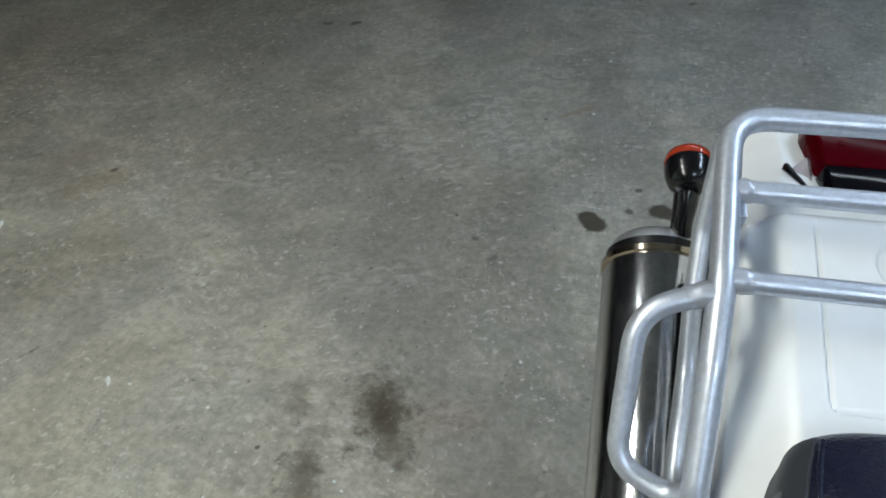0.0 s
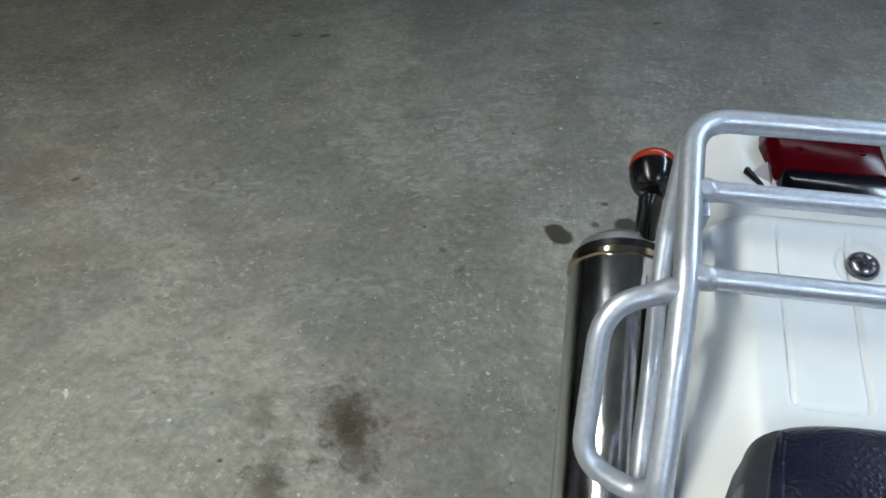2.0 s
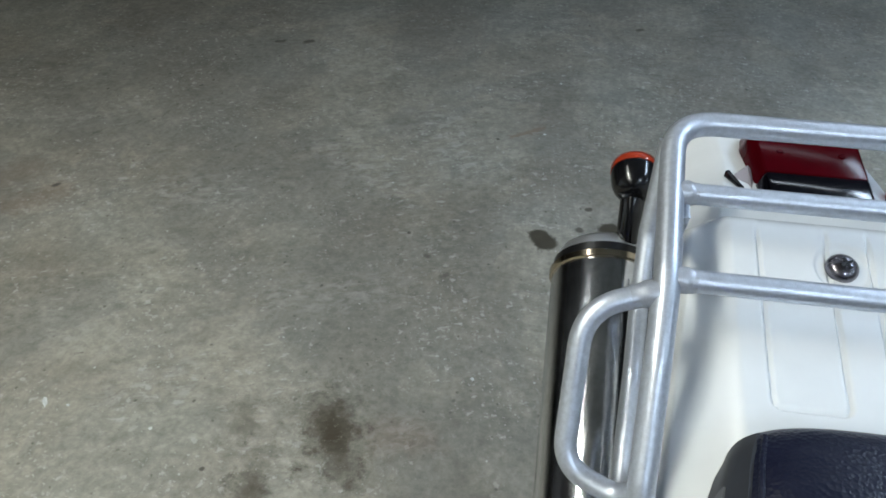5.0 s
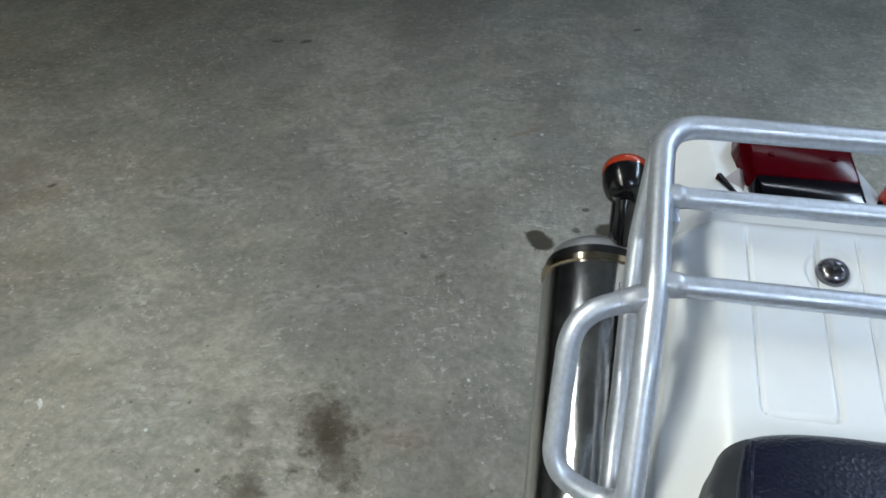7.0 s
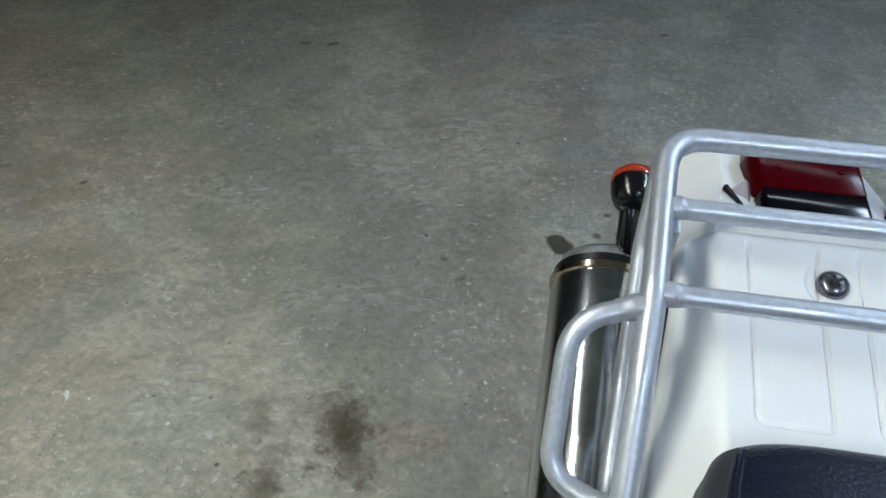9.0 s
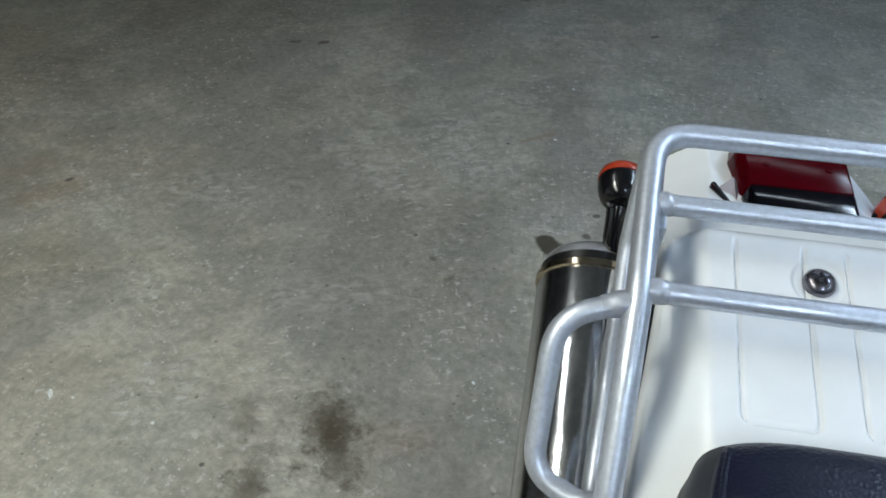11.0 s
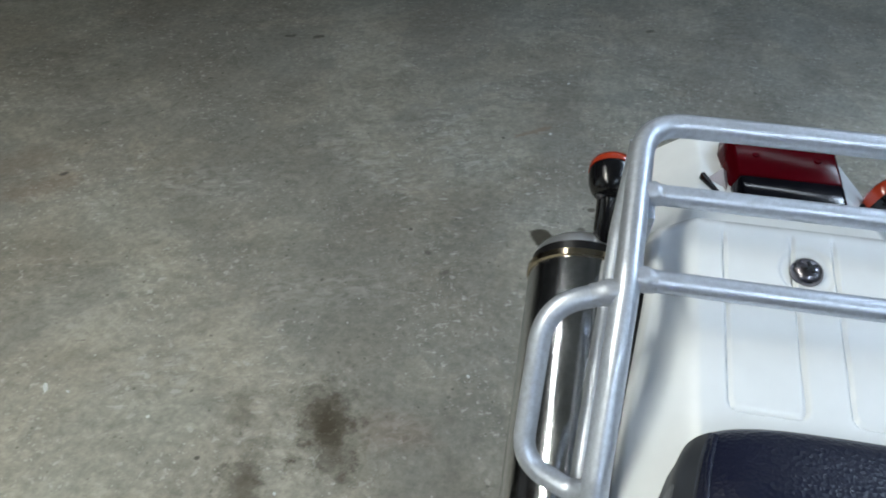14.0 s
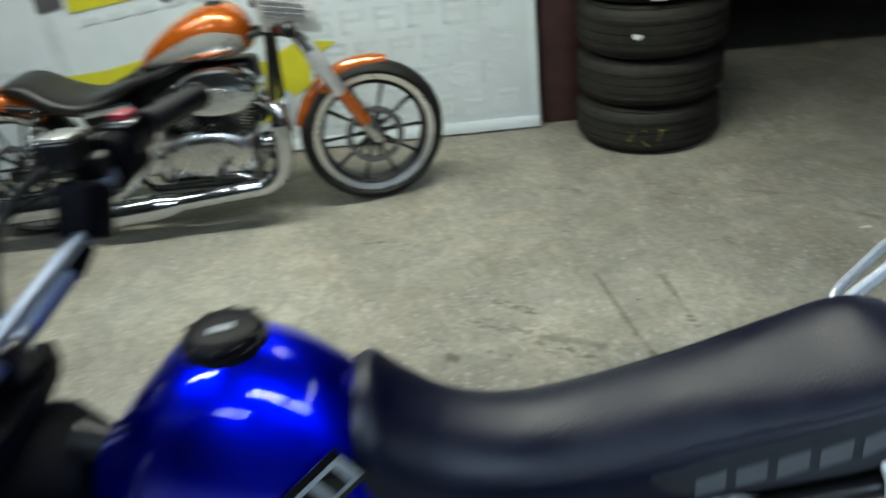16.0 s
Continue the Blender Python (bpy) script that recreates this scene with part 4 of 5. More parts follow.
part("seam_band", moved(lathe([(0.0432, 0.0105), (0.0450, 0.0115), (0.0450, 0.0165), (0.0432, 0.0175)], 48, closed=True), Matrix.Translation(a) @ turn), HEATED, can, "heat-tinted seam band")
part("outlet", moved(lathe([(0.0125, 0.02), (0.0125, -0.013), (0.0105, -0.013), (0.0105, 0.02)], 24, closed=True), Matrix.Translation(a) @ turn), BLACKM, can)
part("hanger", plate([(-0.155, 0.875), (-0.135, 0.90), (-0.120, 0.90), (-0.13, 0.84), (-0.155, 0.83)], 0.004, "x", 0.0006), STEEL, can).location = (-0.112, 0, 0)
part("exhaust_pipe", tube(curve_points([b, (-0.125, -0.42, 0.66), (-0.11, -0.60, 0.50), (-0.10, -0.82, 0.42), (-0.05, -0.93, 0.52), (-0.02, -0.90, 0.62)], 0.03), 0.019, 16), STEEL, bike)

# seat
SEAT = [(-0.108, 0.942, 0.064), (-0.112, 0.952, 0.070), (-0.120, 0.9590, 0.0755), (-0.138, 0.963, 0.0815), (-0.165, 0.9645, 0.086), (-0.21, 0.953, 0.0870), (-0.325, 0.930, 0.081), (-0.45, 0.906, 0.075), (-0.52, 0.904, 0.073), (-0.58, 0.921, 0.074), (-0.625, 0.956, 0.078), (-0.650, 0.981, 0.080), (-0.664, 0.976, 0.076)]


def seat_low(y):
    return lerp_rows([(-0.67, 0.84), (-0.55, 0.79), (-0.4, 0.80), (-0.124, 0.878)], y)[0]


def seat_power(y):
    return 0.62 + 0.30 * step01((-y - 0.16) / 0.2)


def seat_ring(y, n=48):
    (z, w), low, p, ring = spline_rows(SEAT, y), seat_low(y), seat_power(y), []
    for k in range(n):
        t = 2 * math.pi * k / n
        c, s = math.cos(t), math.sin(t)
        u = math.copysign(abs(c) ** p, c)
        v = math.copysign(abs(s) ** p, s)
        h = (z - low) / 2
        ring.append(Vector((u * w * (1.0 + 0.16 * max(0, -v)), y, low + h + v * h)))
    return ring


def seat_side(s, y, drop, out):
    """A point on the seat's side, drop below its top, set out from the cover."""
    (z, w), low, p = spline_rows(SEAT, y), seat_low(y), seat_power(y)
    h = (z - low) / 2
    v = max(-0.97, 1 - drop / h)
    c = math.sqrt(1 - min(1, abs(v) ** (2 / p))) ** p
    return Vector((s * (c * w * (1.0 + 0.16 * max(0, -v)) + out), y, low + h + v * h))


def seat_band(s, rows, out, thick):
    """A thin patch on the seat's side; rows of (y, drop of the top edge, drop of the lower edge)."""
    rings = []
    for y, d0, d1 in rows:
        outer = [seat_side(s, y, d0 + (d1 - d0) * k / 6, out) for k in range(7)]
        rings.append(outer + [p - Vector((s * thick, 0, 0)) for p in outer[::-1]])
    return loft(rings)


seat = part("seat", loft([seat_ring(-0.108 - 0.556 * (k / 95) ** 1.15) for k in range(96)]), VINYL, bike, "grained black vinyl seat with a grey side patch", angle=60)
pts = [Vector((-0.058, -0.1085, 0.930)), Vector((-0.045, -0.1078, 0.932)), Vector((0, -0.1075, 0.9335)), Vector((0.045, -0.1078, 0.932)), Vector((0.058, -0.1085, 0.930))]
part("piping", tube(curve_points(pts), 0.0024, 8), VINYL, seat)
for s in (-1, 1):
    seam = [seat_side(s, -0.121 - 0.0166 * k, 0.009 + 0.0009 * k, 0.0004) for k in range(31)]
    part("seam", tube(seam, 0.0017, 8), VINYL, seat, "stitched side seam")
    rows = []
    for k in range(24):
        t = k / 23
        y = -0.116 - 0.276 * t
        d0 = 0.0105 + 0.026 * t
        rows.append((y, d0, d0 + 0.058 * math.sqrt(max(0.004, 1 - t ** 3)) * (0.55 + 0.45 * step01(t * 4))))
    patch = part("side_patch", seat_band(s, rows, 0.0016, 0.006), PATCHGREY, seat, "dark grey side patch with pale lettering bars")
    for k in range(6):
        y0 = -0.352 + k * 0.036
        bar = [(y0 + 0.027 * i / 4, 0.0105 + 0.026 * (-y0 - 0.124) / 0.268 + 0.016 - 0.0012 * i, 0.0105 + 0.026 * (-y0 - 0.124) / 0.268 + 0.036 - 0.0012 * i) for i in range(5)]
        part("lettering_bar", seat_band(s, bar, 0.0026, 0.003), LETTER, patch)

# tank
TANK = [(-0.945, 0.900, 0.040, 0.80), (-0.938, 0.918, 0.052, 0.78), (-0.91, 0.945, 0.070, 0.76), (-0.865, 0.992, 0.088, 0.75), (-0.82, 1.030, 0.100, 0.75), (-0.775, 1.0435, 0.106, 0.75), (-0.73, 1.028, 0.104, 0.75), (-0.69, 0.998, 0.097, 0.76), (-0.66, 0.962, 0.088, 0.78), (-0.63, 0.920, 0.076, 0.80), (-0.612, 0.895, 0.06, 0.82)]
rings = []
for k in range(60):
    y = -0.945 + 0.333 * k / 59
    z, w, low = spline_rows(TANK, y)
    h = (z - low) / 2
    ring = []
    for i in range(48):
        t = 2 * math.pi * i / 48
        c, s = math.cos(t), math.sin(t)
        u = math.copysign(abs(c) ** 0.80, c)
        v = math.copysign(abs(s) ** 0.85, s)
        ring.append(Vector((u * w * (1 - 0.30 * max(0, v) ** 1.5), y, low + h + v * h)))
    rings.append(ring)
tank = part("fuel_tank", loft(rings), BLUE, bike, "glossy deep blue fuel tank", angle=60)
cap = part("fuel_cap", lathe([(0.0405, -0.006), (0.0405, 0.003), (0.037, 0.004), (0.0355, 0.009), (0.032, 0.0115), (0.020, 0.0125), (0.0005, 0.013)], 40, "z", (0, -0.775, 1.036)), CAP_BLACK, tank, "black fuel cap")
for k in range(10):
    a = 2 * math.pi * k / 10
    part("cap_rib", box(0.034, 0.0385, -0.004, 0.004, 0.002, 0.010, 0.0012), CAP_BLACK, cap).matrix_local = Matrix.Translation((0, -0.775, 1.036)) @ Matrix.Rotation(a, 4, "Z")
part("cap_print", moved(box(-0.005, 0.005, -0.012, 0.012, 0.0, 0.0012, 0.0005), Matrix.Translation((0.002, -0.775, 1.0485)) @ pose(0, 0, 0, 0, 0, 12)), PRINT, cap, "pale printed bar")
for s in (-1, 1):
    m = Matrix.Translation((0, 0, -0.035 if s < 0 else 0)) @ Matrix.Scale(s, 4, (1, 0, 0)) @ Matrix.Translation((0.0985, -0.705, 0.918)) @ pose(0, 0, 0, 0, -12, 0) @ pose(0, 0, 0, 38, 0, 8) @ Matrix.Scale(0.9, 4)
    decal = part("tank_decal", moved(box(-0.0015, 0.0015, -0.06, 0.06, -0.024, 0.024, 0.0008), m), BLACKP, tank, "black and white slanted tank decal")
    part("decal_field", moved(box(-0.0002, 0.0022, -0.056, 0.056, -0.018, 0.015, 0.0005), m), PRINT, decal)
    for k in range(3):
        part("decal_bar", moved(box(0.0014, 0.0030, -0.045 + k * 0.033, -0.022 + k * 0.033, -0.013, 0.010, 0.0004), m), BLACKP, decal)
    part("radiator_shroud", loft([[Vector((s * (x + 0.006), y, z)), Vector((s * x, y - 0.006, z)), Vector((s * (x - 0.02), y, z - h)), Vector((s * (x - 0.012), y + 0.006, z - h))] for x, y, z, h in ((0.09, -0.70, 0.85, 0.08), (0.113, -0.80, 0.855, 0.14), (0.125, -0.92, 0.85, 0.18), (0.125, -1.0, 0.83, 0.18))]), BLUE, bike, "blue plastic shroud")

# side covers, open at the back
for s in (-1, 1):
    rows = []
    for y, x, top, low, gone in ((-0.118, 0.169, 0.838, 0.750, 1.0), (-0.130, 0.172, 0.846, 0.740, 0.97), (-0.150, 0.174, 0.849, 0.725, 0.90), (-0.168, 0.173, 0.850, 0.71, 0.55), (-0.178, 0.171, 0.850, 0.70, 0.0), (-0.21, 0.164, 0.848, 0.685, 0.0), (-0.265, 0.144, 0.843, 0.66, 0.0), (-0.33, 0.122, 0.830, 0.64, 0.0), (-0.40, 0.106, 0.81, 0.64, 0.0), (-0.46, 0.095, 0.79, 0.66, 0.0)):
        shape = ((-0.060, 0.001), (-0.035, 0.0015), (-0.018, -0.001), (-0.008, -0.006), (-0.002, -0.014), (0.001, -0.030), (0.002, -0.055))
        outer = [Vector((s * (x + dx + gone * (-0.004 - dx if dx < -0.004 else 0)), y, top + dz - gone * (0.004 if dx < -0.01 else 0.0))) for dx, dz in shape]
        outer += [Vector((s * (x + dx), y, low + dz)) for dx, dz in ((-0.003, 0.035), (-0.012, 0.012), (-0.028, 0.0))]
        inner = [Vector((p.x - s * 0.004, p.y + 0.0005, p.z + (0.003 if k > 6 else -0.004))) for k, p in enumerate(outer)]
        rows.append(outer + inner[::-1])
    part("side_cover", loft(rows), WHITE, bike, "white plastic side cover")
    # black filler stands in for the shade inside the cover's opening
    part("opening_shade", box(s * 0.145 - 0.022, s * 0.145 + 0.022, -0.215, -0.122, 0.750, 0.826, 0.008), BLACKMATT, bike, "matt black filler for the shade inside the side cover")

# frame, engine, wheels, swingarm
for s in (-1, 1):
    part("subframe_tube", tube(bends([(s * 0.09, 0.06, 0.900), (s * 0.095, -0.20, 0.86), (s * 0.085, -0.62, 0.78)], 0.05), 0.011, 12), BLACKM, bike)
    part("subframe_strut", tube([(s * 0.09, -0.22, 0.85), (s * 0.085, -0.60, 0.42)], 0.010, 12), BLACKM, bike)
    part("cradle_tube", tube(bends([(s * 0.03, -0.93, 0.85), (s * 0.10, -0.86, 0.30), (s * 0.10, -0.58, 0.28), (s * 0.085, -0.58, 0.80)], 0.06), 0.013, 12), BLACKM, bike)
    part("swingarm", loft([oval(s * x, y, z, 0.016, h, 16, 3) for x, y, z, h in ((0.10, -0.58, 0.40, 0.032), (0.105, -0.30, 0.37, 0.030), (0.105, 0.0, 0.335, 0.028), (0.105, 0.03, 0.333, 0.015))]), ALLOY, bike)
    part("foot_peg", box(s * 0.19 - 0.055, s * 0.19 + 0.055, -0.60, -0.565, 0.335, 0.355, 0.004), STEEL, bike)
part("inner_fender", loft([oval(0, y, z, w, 0.012, 20, 3) for y, z, w in ((0.165, 0.905, 0.06), (0.05, 0.895, 0.082), (-0.10, 0.87, 0.09), (-0.28, 0.80, 0.085), (-0.42, 0.66, 0.07), (-0.48, 0.52, 0.06))]), BLACKP, bike)
part("backbone", tube(bends([(0, -0.96, 0.93), (0, -0.70, 0.80), (0, -0.52, 0.74)], 0.05), 0.022, 14), BLACKM, bike)
engine = part("engine", box(-0.13, 0.13, -0.86, -0.58, 0.30, 0.50, 0.03, 3), BLACKM, bike, "black engine case")
part("cylinder", moved(box(-0.07, 0.07, -0.075, 0.075, 0.0, 0.26, 0.02, 2), Matrix.Translation((0, -0.78, 0.48)) @ pose(0, 0, 0, 12)), BLACKM, engine)
for k in range(7):
    part("cooling_fin", moved(box(-0.085, 0.085, -0.09, 0.09, 0.03 + k * 0.03, 0.038 + k * 0.03, 0.003), Matrix.Translation((0, -0.78, 0.48)) @ pose(0, 0, 0, 12)), BLACKM, engine)
for s in (-1, 1):
    part("side_case", lathe([(0.0005, s * 0.16), (0.06, s * 0.158), (0.085, s * 0.15), (0.09, s * 0.13)], 32, "x", (0, -0.68, 0.39)), ALLOY, engine)


def spoked_wheel(owner, at, radius, width, hub):
    """A knobbly tyre on a spoked rim."""
    w = part("wheel", lathe([(radius - 0.075, -width * 0.36), (radius - 0.06, -width * 0.5), (radius - 0.02, -width * 0.5), (radius - 0.008, -width * 0.35), (radius - 0.004, 0), (radius - 0.008, width * 0.35), (radius - 0.02, width * 0.5), (radius - 0.06, width * 0.5), (radius - 0.075, width * 0.36)], 64, "x", at, closed=True), RUBBER, owner, "knobbly black tyre on a spoked wheel")
    bm = bmesh.new()
    for k in range(44):
        for x in (-0.34, 0.0, 0.34):
            own = box(width * x - width * 0.12, width * x + width * 0.12, -0.011, 0.011, radius - 0.014, radius, 0.002, 1)
            join(bm, moved(own, Matrix.Translation(at) @ Matrix.Rotation(2 * math.pi * (k + (0.5 if x else 0)) / 44, 4, "X")))
    tagged(part("tread_blocks", bm, RUBBER, w), kind="stuff")
    part("rim", lathe([(radius - 0.092, -0.018), (radius - 0.074, -0.026), (radius - 0.070, -0.022), (radius - 0.082, 0.0), (radius - 0.070, 0.022), (radius - 0.074, 0.026), (radius - 0.092, 0.018)], 64, "x", at, closed=True), ALLOY, w)
    part("hub", lathe([(0.012, -0.06), (hub, -0.045), (hub, -0.038), (hub * 0.6, -0.03), (hub * 0.6, 0.03), (hub, 0.038), (hub, 0.045), (0.012, 0.06)], 32, "x", at), ALLOY, w)
    for k in range(32):
        t = 2 * math.pi * k / 32
        o = 0.35 if k % 4 < 2 else -0.35
        x = 0.04 if k % 2 else -0.04
        p = Vector(at) + Vector((x, math.cos(t + o) * hub, math.sin(t + o) * hub))
        q = Vector(at) + Vector((0, math.cos(t) * (radius - 0.085), math.sin(t) * (radius - 0.085)))
        part("spoke", tube([p, q], 0.0016, 6), CHROME, w)
    return w


spoked_wheel(bike, (0, 0.0, 0.325), 0.325, 0.11, 0.06)
spoked_wheel(bike, (0, -1.42, 0.340), 0.340, 0.085, 0.05)
part("side_stand", tube(bends([(0.10, -0.60, 0.32), (0.20, -0.57, 0.03), (0.21, -0.57, 0.012)], 0.03), 0.011, 12), STEEL, bike)
part("stand_foot", box(0.185, 0.245, -0.60, -0.54, 0.0, 0.012, 0.003), STEEL, bike)

# front end
for s in (-1, 1):
    top, low = Vector((s * 0.088, -1.035, 0.975)), Vector((s * 0.088, -1.41, 0.34))
    d = low - top
    leg = part("fork_leg", tube([top, top + d * 0.45], 0.0215, 18), CHROME, bike, "chrome fork tube")
    n = 40
    part("gaiter", tube([top + d * (0.22 + 0.36 * k / n) for k in range(n + 1)], [0.030 + (0.005 if k % 4 < 2 else 0.0) for k in range(n + 1)], 18), RUBBER, leg, "ribbed black rubber gaiter")
    part("slider", tube([top + d * 0.56, top + d * 0.98, top + d * 1.02], [0.028, 0.026, 0.022], 18), ALLOY, leg)
part("top_clamp", loft([[Vector((x * 0.88, -1.034 + dy, 0.962 + dz)) for dy, dz in ((-h, -0.012), (h, -0.012), (h, 0.012), (-h, 0.012))] for x, h in ((-0.128, 0.020), (-0.095, 0.032), (-0.04, 0.040), (0.04, 0.040), (0.095, 0.032), (0.128, 0.020))]), BLACKMATT, bike, "black top fork clamp")
part("lower_clamp", box(-0.125, 0.125, -1.095, -1.03, 0.83, 0.865, 0.01), BLACKM, bike)
bar_pts = [(0.460, -0.903, 1.124), (0.30, -0.944, 1.136), (0.24, -0.956, 1.104), (0.15, -0.988, 1.038), (0.09, -1.020, 1.008), (0, -1.030, 1.004)]
bar = bends(bar_pts + [(-x, y, z) for x, y, z in bar_pts[::-1][1:]], 0.05, 8)
handle = part("handlebar", tube(bar, 0.0125, 16), BAR_STEEL, bike, "steel handlebar with cross brace")
part("cross_brace", tube([(-0.20, -0.970, 1.072), (0.20, -0.970, 1.072)], 0.0085, 12), BAR_STEEL, handle)
for s in (-1, 1):
    part("bar_clamp", box(s * 0.045 - 0.016, s * 0.045 + 0.016, -1.050, -1.004, 0.968, 1.024, 0.006), BLACKM, handle)
    a, b = Vector((s * 0.340, -0.9338, 1.1330)), Vector((s * 0.462, -0.9025, 1.1238))
    n = 26
    part("grip", tube([a + (b - a) * k / n for k in range(n + 1)], [0.0195 if k in (0, n) else 0.0168 + 0.0012 * (k % 2) for k in range(n + 1)], 20), GRIP, handle, "dark ribbed rubber grip")
    part("bar_end", lathe([(0.0005, 0.02), (0.014, 0.018), (0.0195, 0.008), (0.0195, -0.004)], 20, "x"), GRIP, handle).matrix_local = Matrix.Translation(b) @ (Matrix.Identity(4) if s > 0 else Matrix.Rotation(math.pi, 4, "Z"))
    sw = part("switch_box", moved(box(-0.026, 0.026, -0.021, 0.021, -0.023, 0.023, 0.008, 3), Matrix.Translation((s * 0.312, -0.9415, 1.134)) @ pose(0, 0, 0, 0, 0, 12 * s)), BLACKP, handle)
    part("switch_button", moved(box(-0.013, 0.013, -0.012, 0.010, 0.018, 0.030, 0.004), Matrix.Translation((s * 0.312, -0.9415, 1.134)) @ pose(0, 0, 0, 0, 0, 12 * s)), RED if s < 0 else BLACKP, sw, "red stop switch" if s < 0 else "")
    lever = curve_points([(s * 0.25, -0.985, 1.128), (s * 0.30, -1.005, 1.125), (s * 0.38, -0.99, 1.118), (s * 0.455, -0.955, 1.112)], 0.01)
    part("lever", tube(lever, 0.0055, 12), ALLOY, handle, "bare alloy lever")
    part("lever_perch", box(s * 0.25 - 0.022, s * 0.25 + 0.022, -0.995, -0.945, 1.112, 1.140, 0.006), BLACKM, handle)
master = part("master_cylinder", moved(box(-0.026, 0.026, -0.020, 0.020, -0.016, 0.018, 0.005, 3), Matrix.Translation((-0.232, -0.982, 1.148)) @ pose(0, 0, 0, 0, -8, -8)), BLACKM, handle, "black brake fluid reservoir")
part("reservoir_lid", moved(box(-0.027, 0.027, -0.021, 0.021, 0.0185, 0.0235, 0.002), Matrix.Translation((-0.232, -0.982, 1.148)) @ pose(0, 0, 0, 0, -8, -8)), ALLOY, master, "pale alloy reservoir lid")
for k, (x0, x1) in enumerate(((-0.20, -0.03), (-0.30, -0.06), (0.24, 0.05), (0.29, 0.02))):
    part("cable", tube(curve_points([(x0, -0.99, 1.12), (x0 * 0.8, -1.06, 1.09 + 0.01 * k), (x1 * 1.3, -1.09, 0.99), (x1, -1.03, 0.86)], 0.02), 0.004, 8), RUBBER, handle, "black control cable")
part("throttle_housing", moved(loft([oval(x, 0, 0, h, h * 1.25, 20, 3, "x") for x, h in ((-0.034, 0.016), (-0.030, 0.024), (0.026, 0.026), (0.034, 0.018))]), Matrix.Translation((-0.285, -0.952, 1.118)) @ pose(0, 0, 0, 0, 0, -12)), BLACKMATT, handle, "black throttle housing")
part("clamp_block", moved(box(-0.026, 0.026, -0.024, 0.024, -0.036, 0.030, 0.010, 3), Matrix.Translation((-0.205, -0.972, 1.090)) @ pose(0, 0, 0, 0, -30, -10)), BLACKMATT, handle, "black lever clamp block")
part("bar_sleeve", tube([(-0.178, -0.978, 1.058), (-0.150, -0.988, 1.038)], 0.0165, 16), BLACKMATT, handle)
part("brake_hose", tube(curve_points([(-0.215, -1.000, 1.140), (-0.170, -1.035, 1.115), (-0.130, -1.060, 1.050), (-0.115, -1.075, 0.930)], 0.01), 0.0065, 10), RUBBER, handle, "black brake hose")
dash = part("speedometer", lathe([(0.02, -0.06), (0.042, -0.045), (0.048, 0.0), (0.048, 0.012), (0.044, 0.016)], 32, "z", (0, 0, 0)), BLACKMATT, bike, "black round speedometer")
dash.matrix_local = Matrix.Translation((0.03, -1.075, 1.02)) @ pose(0, 0, 0, 38)
part("dial", lathe([(0.0005, 0.0165), (0.043, 0.0165), (0.043, 0.0140)], 32), PATCHGREY, dash)
part("headlight_shell", loft([oval(0, y, 0.955 + dz, w, h, 28, 3.2) for y, dz, w, h in ((-1.07, 0.0, 0.05, 0.06), (-1.10, 0.0, 0.095, 0.10), (-1.15, -0.01, 0.105, 0.115), (-1.175, -0.015, 0.10, 0.11))]), WHITE, bike, "white headlight surround")
part("headlight_glass", loft([oval(0, y, 0.935, w, w * 0.8, 28, 2.4) for y, w in ((-1.174, 0.072), (-1.186, 0.066), (-1.192, 0.04))]), CLEAR_LENS, bike, "clear headlight glass")
rows = []
for k in range(15):
    t = k / 14
    y, z = -0.98 - 0.72 * t, 0.775 + 0.05 * math.sin(math.pi * t * 0.9) - 0.06 * t
    w = 0.06 + 0.03 * math.sin(math.pi * min(1, t * 1.1))
    if t > 0.85:
        w *= 1 - (t - 0.85) * 3.5
    rows.append([Vector((w * u, y, z - 0.03 * abs(u) ** 2.2 + d)) for d, us in ((0, (-1, -0.7, -0.35, 0, 0.35, 0.7, 1)), (-0.004, (1, 0.7, 0.35, 0, -0.35, -0.7, -1))) for u in us])
part("front_fender", loft(rows), WHITE, bike, "white plastic front fender")
part("steering_cowl", loft([oval(0, y, z, w, h, 20, 3) for y, z, w, h in ((-0.945, 0.880, 0.050, 0.045), (-0.98, 0.890, 0.070, 0.055), (-1.04, 0.890, 0.080, 0.055), (-1.075, 0.885, 0.070, 0.050))]), BLACKMATT, bike, "black plastic cowl round the steering head")


# ---- orange cruiser ----
cruiser = thing("cruiser_motorcycle", "orange and silver cruiser motorcycle with chrome engine beside the banner", "motorcycle", pose(-2.265, -1.0, 0, 0, 0, 2))


